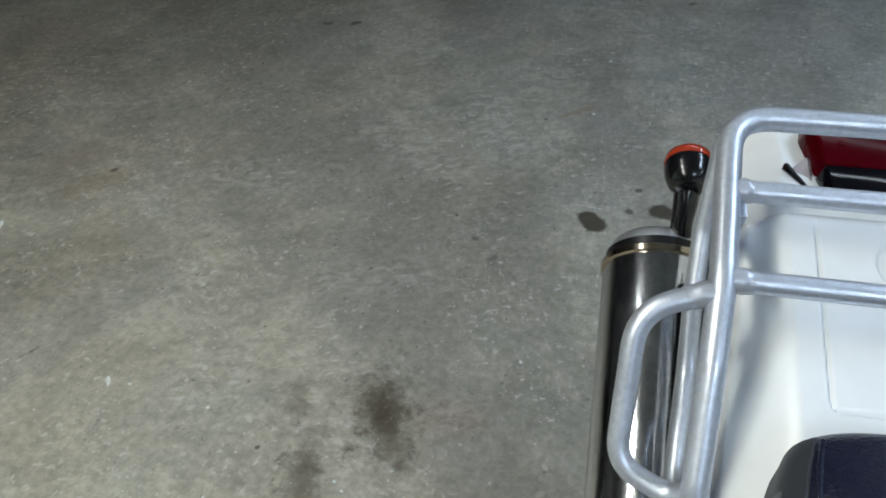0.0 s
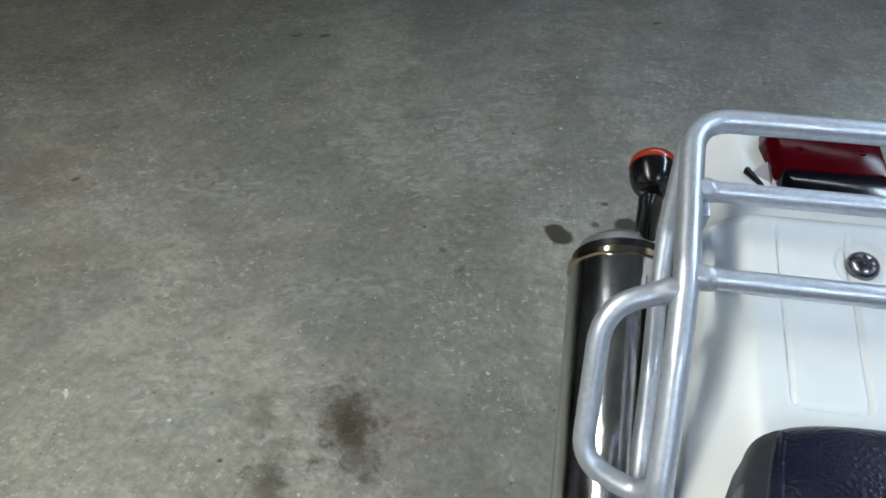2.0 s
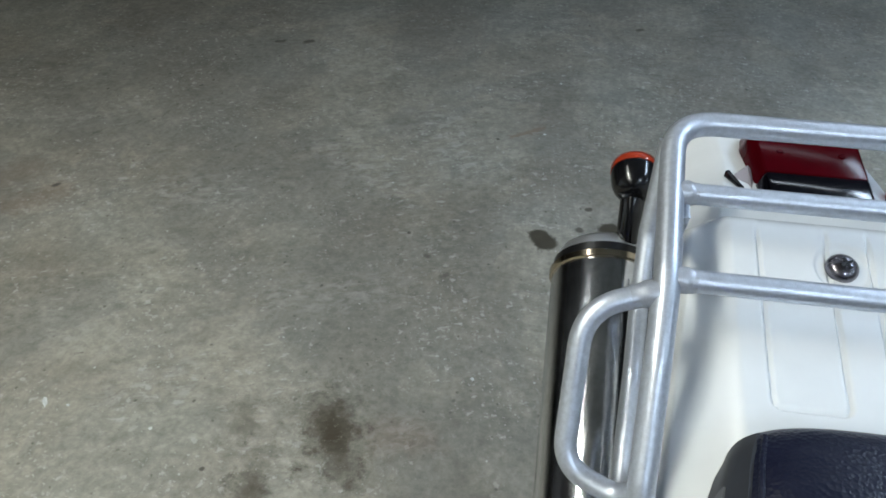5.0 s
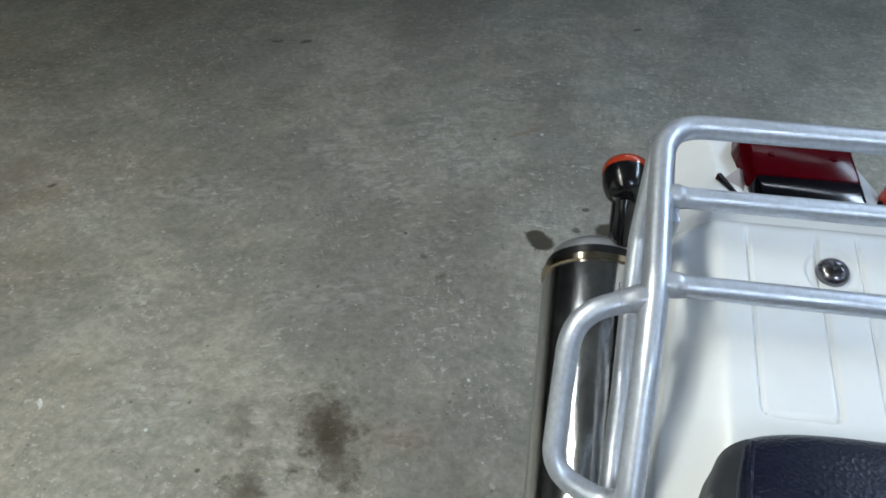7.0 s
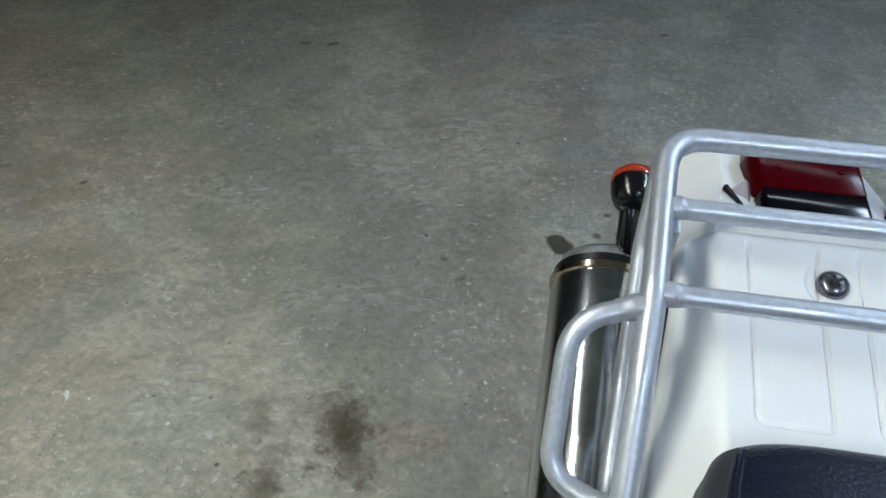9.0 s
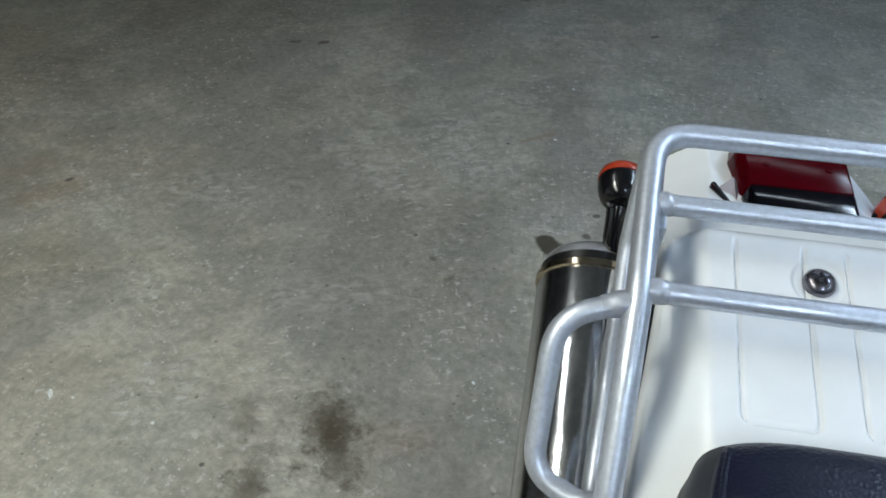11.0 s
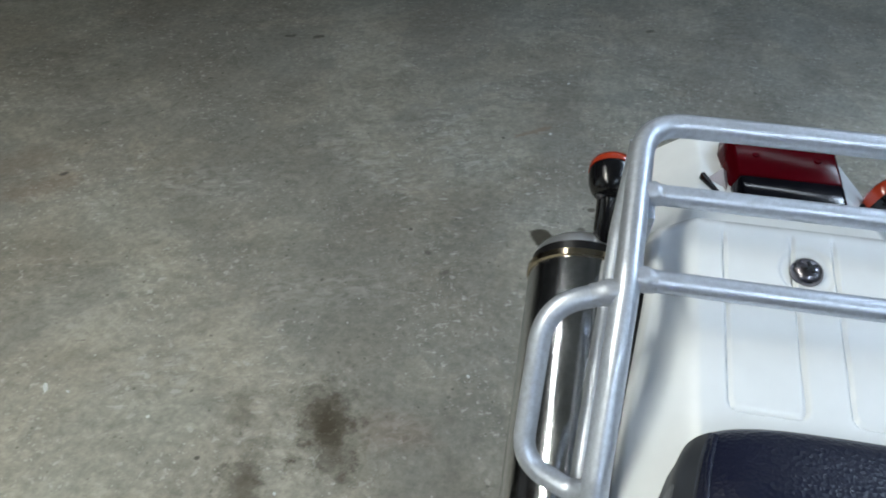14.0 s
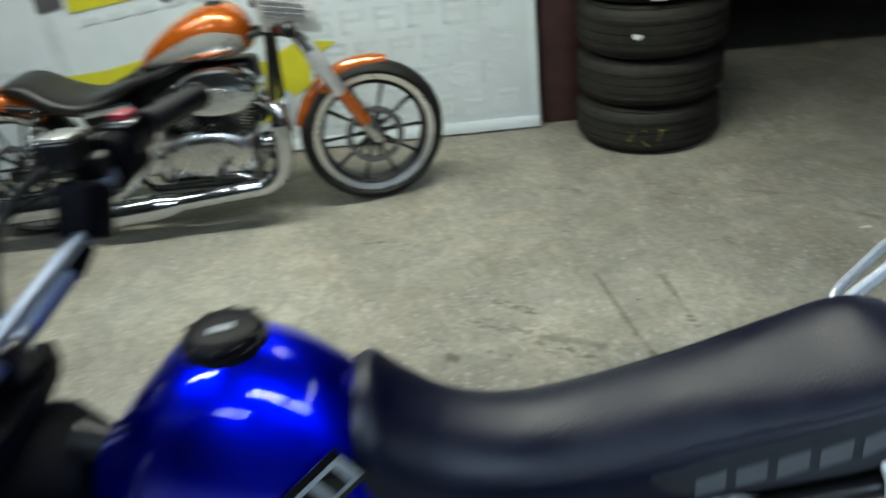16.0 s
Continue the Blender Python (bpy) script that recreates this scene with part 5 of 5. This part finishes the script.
def cast_wheel(at, radius, width, spokes):
    prof = [(radius - 0.050, -width * 0.40), (radius - 0.036, -width * 0.5), (radius - 0.020, -width * 0.44), (radius - 0.006, -width * 0.25), (radius, 0), (radius - 0.006, width * 0.25), (radius - 0.020, width * 0.44), (radius - 0.036, width * 0.5), (radius - 0.050, width * 0.40)]
    w = part("wheel", lathe(prof, 72, "x", at, closed=True), RUBBER, cruiser, "black tyre on a bright cast wheel")
    part("rim", lathe([(radius - 0.074, -width * 0.33), (radius - 0.062, -width * 0.37), (radius - 0.050, -width * 0.41), (radius - 0.046, -width * 0.38), (radius - 0.060, -0.01), (radius - 0.060, 0.01), (radius - 0.046, width * 0.38), (radius - 0.050, width * 0.41), (radius - 0.062, width * 0.37), (radius - 0.074, width * 0.33), (radius - 0.070, 0)], 72, "x", at, closed=True), RIM_ALLOY, w, "bright machined rim")
    part("barrel", lathe([(radius - 0.0745, -width * 0.33), (radius - 0.078, width * 0.33), (radius - 0.094, width * 0.20), (radius - 0.094, -width * 0.20)], 72, "x", at, closed=True), BLACKM, w, "black wheel barrel")
    part("hub", lathe([(0.01, -0.055), (0.030, -0.052), (0.040, -0.035), (0.028, 0), (0.040, 0.035), (0.030, 0.052), (0.01, 0.055)], 32, "x", at), BLACKM, w)
    for k in range(spokes):
        a = 2 * math.pi * k / spokes
        p = Vector(at) + Vector((0.012, math.cos(a) * 0.026, math.sin(a) * 0.026))
        q = Vector(at) + Vector((0.020, math.cos(a) * (radius - 0.094), math.sin(a) * (radius - 0.094)))
        part("spoke", tube([p, (p + q) / 2, q], [0.011, 0.0068, 0.0085], 8), BLACKM, w)
    disc = part("brake_disc", lathe([(0.094, 0.050), (0.122, 0.050), (0.122, 0.0545), (0.094, 0.0545)], 48, "x", at, closed=True), DARKSTEEL, w)
    for k in range(7):
        a = 2 * math.pi * k / 7
        part("disc_arm", tube([Vector(at) + Vector((0.052, math.cos(a) * 0.03, math.sin(a) * 0.03)), Vector(at) + Vector((0.052, math.cos(a + 0.3) * 0.098, math.sin(a + 0.3) * 0.098))], 0.006, 6), BLACKM, disc)
    return w


def wheel_fender(at, radius, a0, a1, width, mat, label):
    rows = []
    for k in range(33):
        a = radians(a0 + (a1 - a0) * k / 32)
        e = min(k, 32 - k)
        w = width * (0.72 + 0.28 * step01(e / 5))
        ring = []
        for r, us in ((radius, (-1, -0.9, -0.6, -0.2, 0.2, 0.6, 0.9, 1)), (radius - 0.004, (1, 0.9, 0.6, 0.2, -0.2, -0.6, -0.9, -1))):
            for u in us:
                rr = r - 0.05 * abs(u) ** 5 - 0.012 * abs(u) ** 2
                ring.append(Vector((w * u, at[1] + rr * math.cos(a), at[2] + rr * math.sin(a))))
        rows.append(ring)
    return part("wheel_fender", loft(rows), mat, cruiser, label, angle=60)


cast_wheel((0, 0, 0.302), 0.302, 0.112, 10)
wheel_fender((0, 0, 0.302), 0.322, 72, 164, 0.044, ORANGE, "glossy orange front fender")
for s in (-1, 1):
    top, low = Vector((s * 0.085, -0.315, 0.900)), Vector((s * 0.085, 0.0, 0.315))
    d = low - top
    leg = part("fork_leg", tube([top, top + d * 0.66], 0.0205, 18), CHROME, cruiser, "chrome fork tube")
    part("slider", tube([top + d * 0.36, top + d * 0.38, top + d * 0.66], [0.024, 0.0275, 0.0275], 18), CAP_ALLOY, leg, "polished fork slider")
    part("slider_foot", tube([top + d * 0.66, top + d * 0.70, top + d * 0.90], [0.0275, 0.0268, 0.0262], 18), ORANGE, leg, "orange lower slider")
    part("axle_clamp", tube([top + d * 0.90, top + d * 0.92, top + d * 1.0, top + d * 1.05], [0.026, 0.029, 0.029, 0.018], 18), ALLOY, leg)
    part("axle_nut", lathe([(0.0005, s * 0.118), (0.012, s * 0.117), (0.014, s * 0.108), (0.014, s * 0.09)], 12, "x", (0, 0.0, 0.302)), CHROME, leg)
    part("fender_bracket", box(s * 0.075 - 0.006, s * 0.075 + 0.006, -0.19, -0.12, 0.52, 0.56, 0.004), ORANGE, leg)
    part("reflector", lathe([(0.0005, 0.006), (0.016, 0.005), (0.018, 0.0)], 18, "x", (s * 0.108 if s > 0 else -0.114, -0.29, 0.80)), AMBER_LENS, leg)
    sig = part("turn_signal", tube([(s * 0.10, -0.30, 0.815), (s * 0.165, -0.27, 0.81)], 0.009, 10), BLACKM, cruiser)
    part("lamp_body", lathe([(0.0005, -0.03), (0.022, -0.02), (0.031, 0.005), (0.030, 0.02), (0.02, 0.026), (0.0005, 0.028)], 24, "y", (s * 0.19, -0.26, 0.81)), BLACKM, sig)
    part("swingarm", box(s * 0.105 - 0.014, s * 0.105 + 0.014, -1.53, -1.02, 0.285, 0.335, 0.01), BLACKM, cruiser)
    shock = part("rear_shock", tube([(s * 0.135, -1.28, 0.60), (s * 0.135, -1.40, 0.33)], 0.016, 14), BLACKM, cruiser)
    pts = []
    for k in range(120):
        t = k / 119
        c = Vector((s * 0.135, -1.28, 0.59)).lerp(Vector((s * 0.135, -1.40, 0.36)), t)
        pts.append(c + 0.026 * (math.cos(t * 44) * Vector((1, 0, 0)) + math.sin(t * 44) * Vector((0, 0.9, 0.4))))
    part("spring", tube(pts, 0.005, 6), CHROME, shock, "chrome coil spring")
part("fork_clamp", box(-0.11, 0.11, -0.325, -0.245, 0.77, 0.815, 0.012), BLACKM, cruiser)
part("top_clamp", box(-0.11, 0.11, -0.375, -0.285, 0.885, 0.915, 0.012), BLACKM, cruiser)
head = part("headlight", lathe([(0.0005, -0.10), (0.045, -0.085), (0.075, -0.03), (0.078, 0.015), (0.074, 0.02)], 32, "y", (0, -0.20, 0.835)), BLACKM, cruiser, "black headlight shell")
part("trim_ring", lathe([(0.070, 0.015), (0.080, 0.012), (0.081, 0.024), (0.072, 0.028)], 32, "y", (0, -0.20, 0.835), closed=True), CHROME, head)
part("glass", lathe([(0.0005, 0.032), (0.05, 0.027), (0.071, 0.020), (0.071, 0.014)], 32, "y", (0, -0.20, 0.835)), CLEAR_LENS, head)
bars = bends([(0.40, -0.62, 1.02), (0.28, -0.50, 1.05), (0.10, -0.36, 0.96), (-0.10, -0.36, 0.96), (-0.28, -0.50, 1.05), (-0.40, -0.62, 1.02)], 0.06)
hb = part("handlebar", tube(bars, 0.0125, 14), CHROME, cruiser)
for s in (-1, 1):
    part("grip", tube([(s * 0.31, -0.53, 1.043), (s * 0.40, -0.62, 1.02)], 0.018, 14), GRIP, hb)
# sale sheet on the headlight
sheet = []
for k in range(9):
    t = k / 8
    sheet.append([Vector((0.105 + 0.012 * math.sin(t * 4), -0.355 + 0.215 * u, 0.975 - 0.17 * t - 0.055 * u + 0.008 * math.sin(t * 5 + u * 3))) for u in (0, 0.25, 0.5, 0.75, 1)])
bm = bmesh.new()
rows = [[bm.verts.new(p) for p in r] for r in sheet]
for a, b in zip(rows, rows[1:]):
    for i in range(4):
        bm.faces.new((a[i], a[i + 1], b[i + 1], b[i]))
bmesh.ops.solidify(bm, geom=bm.faces[:], thickness=0.0012)
note = part("sale_sheet", bm, PAPER, cruiser, "white printed paper sheet")
for k in range(5):
    t = 0.2 + 0.14 * k
    part("print_bar", tube([Vector((0.1085 + 0.012 * math.sin(t * 4), -0.33, 0.965 - 0.17 * t + 0.004 * k)), Vector((0.1085 + 0.012 * math.sin(t * 4), -0.19, 0.93 - 0.17 * t + 0.004 * k))], 0.0022, 6), INK, note)

# the front end stands turned to its left
steer = Matrix.Translation((0, -0.14, 0)) @ Matrix.Rotation(radians(15), 4, "Z") @ Matrix.Translation((0, 0.14, 0))
turned = ("wheel", "wheel_fender", "fork_leg", "turn_signal", "fork_clamp", "top_clamp", "headlight", "handlebar", "sale_sheet")
for ob in cruiser.children:
    if ob.name.split(".")[0] in turned:
        ob.matrix_basis = steer @ ob.matrix_basis
cast_wheel((0, -1.505, 0.305), 0.305, 0.148, 10)
wheel_fender((0, -1.505, 0.305), 0.352, 48, 172, 0.092, ORANGE, "glossy orange rear fender")

# tank in two colours
CT = [(-0.395, 0.790, 0.035, 0.735), (-0.41, 0.835, 0.070, 0.715), (-0.46, 0.878, 0.105, 0.695), (-0.54, 0.890, 0.122, 0.685), (-0.64, 0.862, 0.120, 0.680), (-0.74, 0.810, 0.100, 0.675), (-0.82, 0.750, 0.070, 0.672), (-0.86, 0.705, 0.040, 0.670)]
rings = []
for k in range(48):
    y = -0.395 - 0.465 * k / 47
    z, w, low = spline_rows(CT, y)
    h = (z - low) / 2
    rings.append([Vector((math.copysign(abs(math.cos(t)) ** 0.8, math.cos(t)) * w, y, low + h + math.copysign(abs(math.sin(t)) ** 0.9, math.sin(t)) * h)) for t in (2 * math.pi * i / 40 for i in range(40))])
ctank = part("fuel_tank", loft(rings), ORANGE, cruiser, "glossy metallic orange fuel tank", angle=60)
for s in (-1, 1):
    rows = []
    for k in range(26):
        u = k / 25
        y = -0.425 - 0.395 * u
        z, w, low = spline_rows(CT, y)
        h = (z - low) / 2
        hi = -0.10 + 0.42 * math.sin(math.pi * min(1, u * 0.9 + 0.08)) * (1 - u * 0.55)
        lo = -0.80
        pts = []
        for v in (lo, lo * 0.6 + hi * 0.4, lo * 0.3 + hi * 0.7, hi):
            c = math.sqrt(max(0, 1 - abs(v) ** (2 / 0.9))) ** 0.8
            pts.append(Vector((s * (c * w + 0.0035), y, low + h + v * h)))
        rows.append(pts + [Vector((p.x - s * 0.01, p.y, p.z)) for p in pts[::-1]])
    part("tank_panel", loft(rows), SILVERP, ctank, "silver lower tank panel", angle=60)
part("fuel_cap", lathe([(0.036, 0), (0.036, 0.01), (0.03, 0.016), (0.0005, 0.018)], 28, "z", (0, -0.52, 0.888)), CHROME, ctank)
CS = [(-0.83, 0.665, 0.075), (-0.90, 0.650, 0.10), (-1.00, 0.615, 0.125), (-1.12, 0.600, 0.14), (-1.22, 0.630, 0.14), (-1.32, 0.688, 0.125), (-1.40, 0.690, 0.11), (-1.45, 0.668, 0.08)]
rings = []
for k in range(40):
    y = -0.83 - 0.62 * k / 39
    z, w = spline_rows(CS, y)
    low = z - lerp_rows([(-1.45, 0.02), (-1.3, 0.085), (-1.1, 0.07), (-0.83, 0.03)], y)[0]
    h = (z - low) / 2
    rings.append([Vector((math.copysign(abs(math.cos(t)) ** 0.6, math.cos(t)) * w, y, low + h + math.copysign(abs(math.sin(t)) ** 0.7, math.sin(t)) * h)) for t in (2 * math.pi * i / 32 for i in range(32))])
part("seat", loft(rings), LEATHER, cruiser, "black leather saddle", angle=60)

# frame and engine
for s in (-1, 1):
    part("frame_tube", tube(bends([(s * 0.03, -0.33, 0.80), (s * 0.12, -0.40, 0.20), (s * 0.12, -0.95, 0.20), (s * 0.12, -1.05, 0.55), (s * 0.11, -1.42, 0.60)], 0.07), 0.015, 12), BLACKM, cruiser)
    part("frame_rail", tube([(s * 0.04, -0.33, 0.78), (s * 0.10, -0.90, 0.64), (s * 0.11, -1.10, 0.57)], 0.015, 12), BLACKM, cruiser)
part("oil_tank", box(-0.14, 0.14, -1.12, -0.92, 0.38, 0.58, 0.03, 3), BLACKM, cruiser)
part("chrome_trim", moved(box(0.143, 0.150, -0.10, 0.10, -0.018, 0.018, 0.006), Matrix.Translation((0, -1.0, 0.565)) @ pose(0, 0, 0, 6)), CHROME, cruiser)
part("electrics_tray", box(-0.10, 0.02, -0.93, -0.42, 0.40, 0.67, 0.03, 3), BLACKM, cruiser)
motor = part("engine", box(-0.12, 0.12, -0.92, -0.46, 0.20, 0.40, 0.05, 3), ALLOY, cruiser, "alloy and chrome twin-cylinder engine")
for name, y, tilt in (("front_cylinder", -0.555, -22), ("rear_cylinder", -0.70, 22)):
    m = Matrix.Translation((0, y, 0.37)) @ pose(0, 0, 0, tilt)
    cyl = part(name, moved(lathe([(0.056, 0), (0.056, 0.17)], 28), m), BLACKM, motor)
    for k in range(11):
        part("cooling_fin", moved(lathe([(0.060, 0.012 + k * 0.0145), (0.078, 0.013 + k * 0.0145), (0.078, 0.017 + k * 0.0145), (0.060, 0.018 + k * 0.0145)], 28, closed=True), m), ALLOY, cyl)
    part("rocker_box", moved(box(-0.085, 0.085, -0.068, 0.068, 0.172, 0.245, 0.022, 3), m), CHROME, cyl, "polished rocker box")
cover = part("cam_cover", loft([oval(x, -0.655, 0.335, w, h, 36, 2.5, "x") for x, w, h in ((0.115, 0.185, 0.095), (0.145, 0.180, 0.092), (0.157, 0.160, 0.074), (0.160, 0.12, 0.050))]), ALLOY, motor, "polished alloy cam cover")
for k in range(6):
    a = 2 * math.pi * k / 6 + 0.3
    part("cover_bolt", lathe([(0.0005, 0.006), (0.005, 0.005), (0.006, 0)], 10, "x", (0.150, -0.655 + 0.160 * math.cos(a), 0.335 + 0.078 * math.sin(a))), CHROME, cover)
part("gear_case", lathe([(0.06, 0.10), (0.06, 0.150), (0.05, 0.160), (0.0005, 0.163)], 32, "x", (0, -0.905, 0.33)), ALLOY, motor)
part("oil_filter", lathe([(0.038, -0.05), (0.038, 0.04), (0.03, 0.05), (0.0005, 0.05)], 24, "y", (0.03, -0.40, 0.33)), CHROME, motor)
air = part("air_cleaner", loft([oval(x, -0.545, 0.595, w, h, 40, 2.3, "x") for x, w, h in ((0.10, 0.150, 0.084), (0.185, 0.160, 0.090), (0.203, 0.148, 0.078), (0.210, 0.105, 0.048))]), CHROME, motor, "oval chrome air cleaner")
part("badge", loft([oval(x, -0.545, 0.595, w, h, 32, 2.2, "x") for x, w, h in ((0.208, 0.070, 0.030), (0.2125, 0.068, 0.028))]), ALLOY, air)
front = curve_points([(0.05, -0.44, 0.52), (0.12, -0.345, 0.49), (0.15, -0.330, 0.40), (0.155, -0.355, 0.26), (0.16, -0.43, 0.195), (0.165, -0.60, 0.180), (0.17, -0.80, 0.155)], 0.01)
pipe = part("front_pipe", tube(front, 0.0225, 18), CHROME, cruiser, "chrome exhaust pipe")
shield = curve_points([(0.158, -0.334, 0.44), (0.162, -0.336, 0.36), (0.166, -0.360, 0.260), (0.171, -0.43, 0.195), (0.176, -0.55, 0.178), (0.176, -0.82, 0.152)], 0.01)
part("heat_shield", tube(shield, 0.037, 18), CHROME, pipe)
rearp = curve_points([(0.05, -0.78, 0.52), (0.13, -0.80, 0.50), (0.165, -0.84, 0.44), (0.172, -0.93, 0.32), (0.172, -1.02, 0.235), (0.168, -1.12, 0.20)], 0.012)
part("rear_pipe", tube(rearp, 0.030, 18), CHROME, cruiser, "chrome exhaust pipe")
for y0, y1, z0, z1, x in ((-0.78, -1.20, 0.155, 0.115, 0.175), (-1.04, -1.72, 0.205, 0.175, 0.165)):
    n = 14
    part("muffler", tube([Vector((x, y0 + (y1 - y0) * k / n, z0 + (z1 - z0) * k / n)) for k in range(n + 1)], [0.032 + 0.026 * step01(k / 4) - (0.008 * step01((k - 12) / 2)) for k in range(n + 1)], 22), CHROME, cruiser, "tapered chrome muffler")
part("foot_peg", tube([(0.13, -0.62, 0.27), (0.25, -0.60, 0.27)], 0.014, 12), BLACKM, cruiser)
part("brake_pedal", tube(bends([(0.14, -0.60, 0.25), (0.19, -0.48, 0.24), (0.22, -0.44, 0.26)], 0.03), 0.008, 10), CHROME, cruiser)
part("side_stand", tube(bends([(-0.10, -0.62, 0.20), (-0.24, -0.50, 0.015), (-0.26, -0.48, 0.010)], 0.03), 0.010, 10), BLACKM, cruiser)
part("regulator_cover", box(-0.075, 0.075, -0.355, -0.315, 0.36, 0.50, 0.016, 3), CHROME, cruiser, "chrome regulator cover")
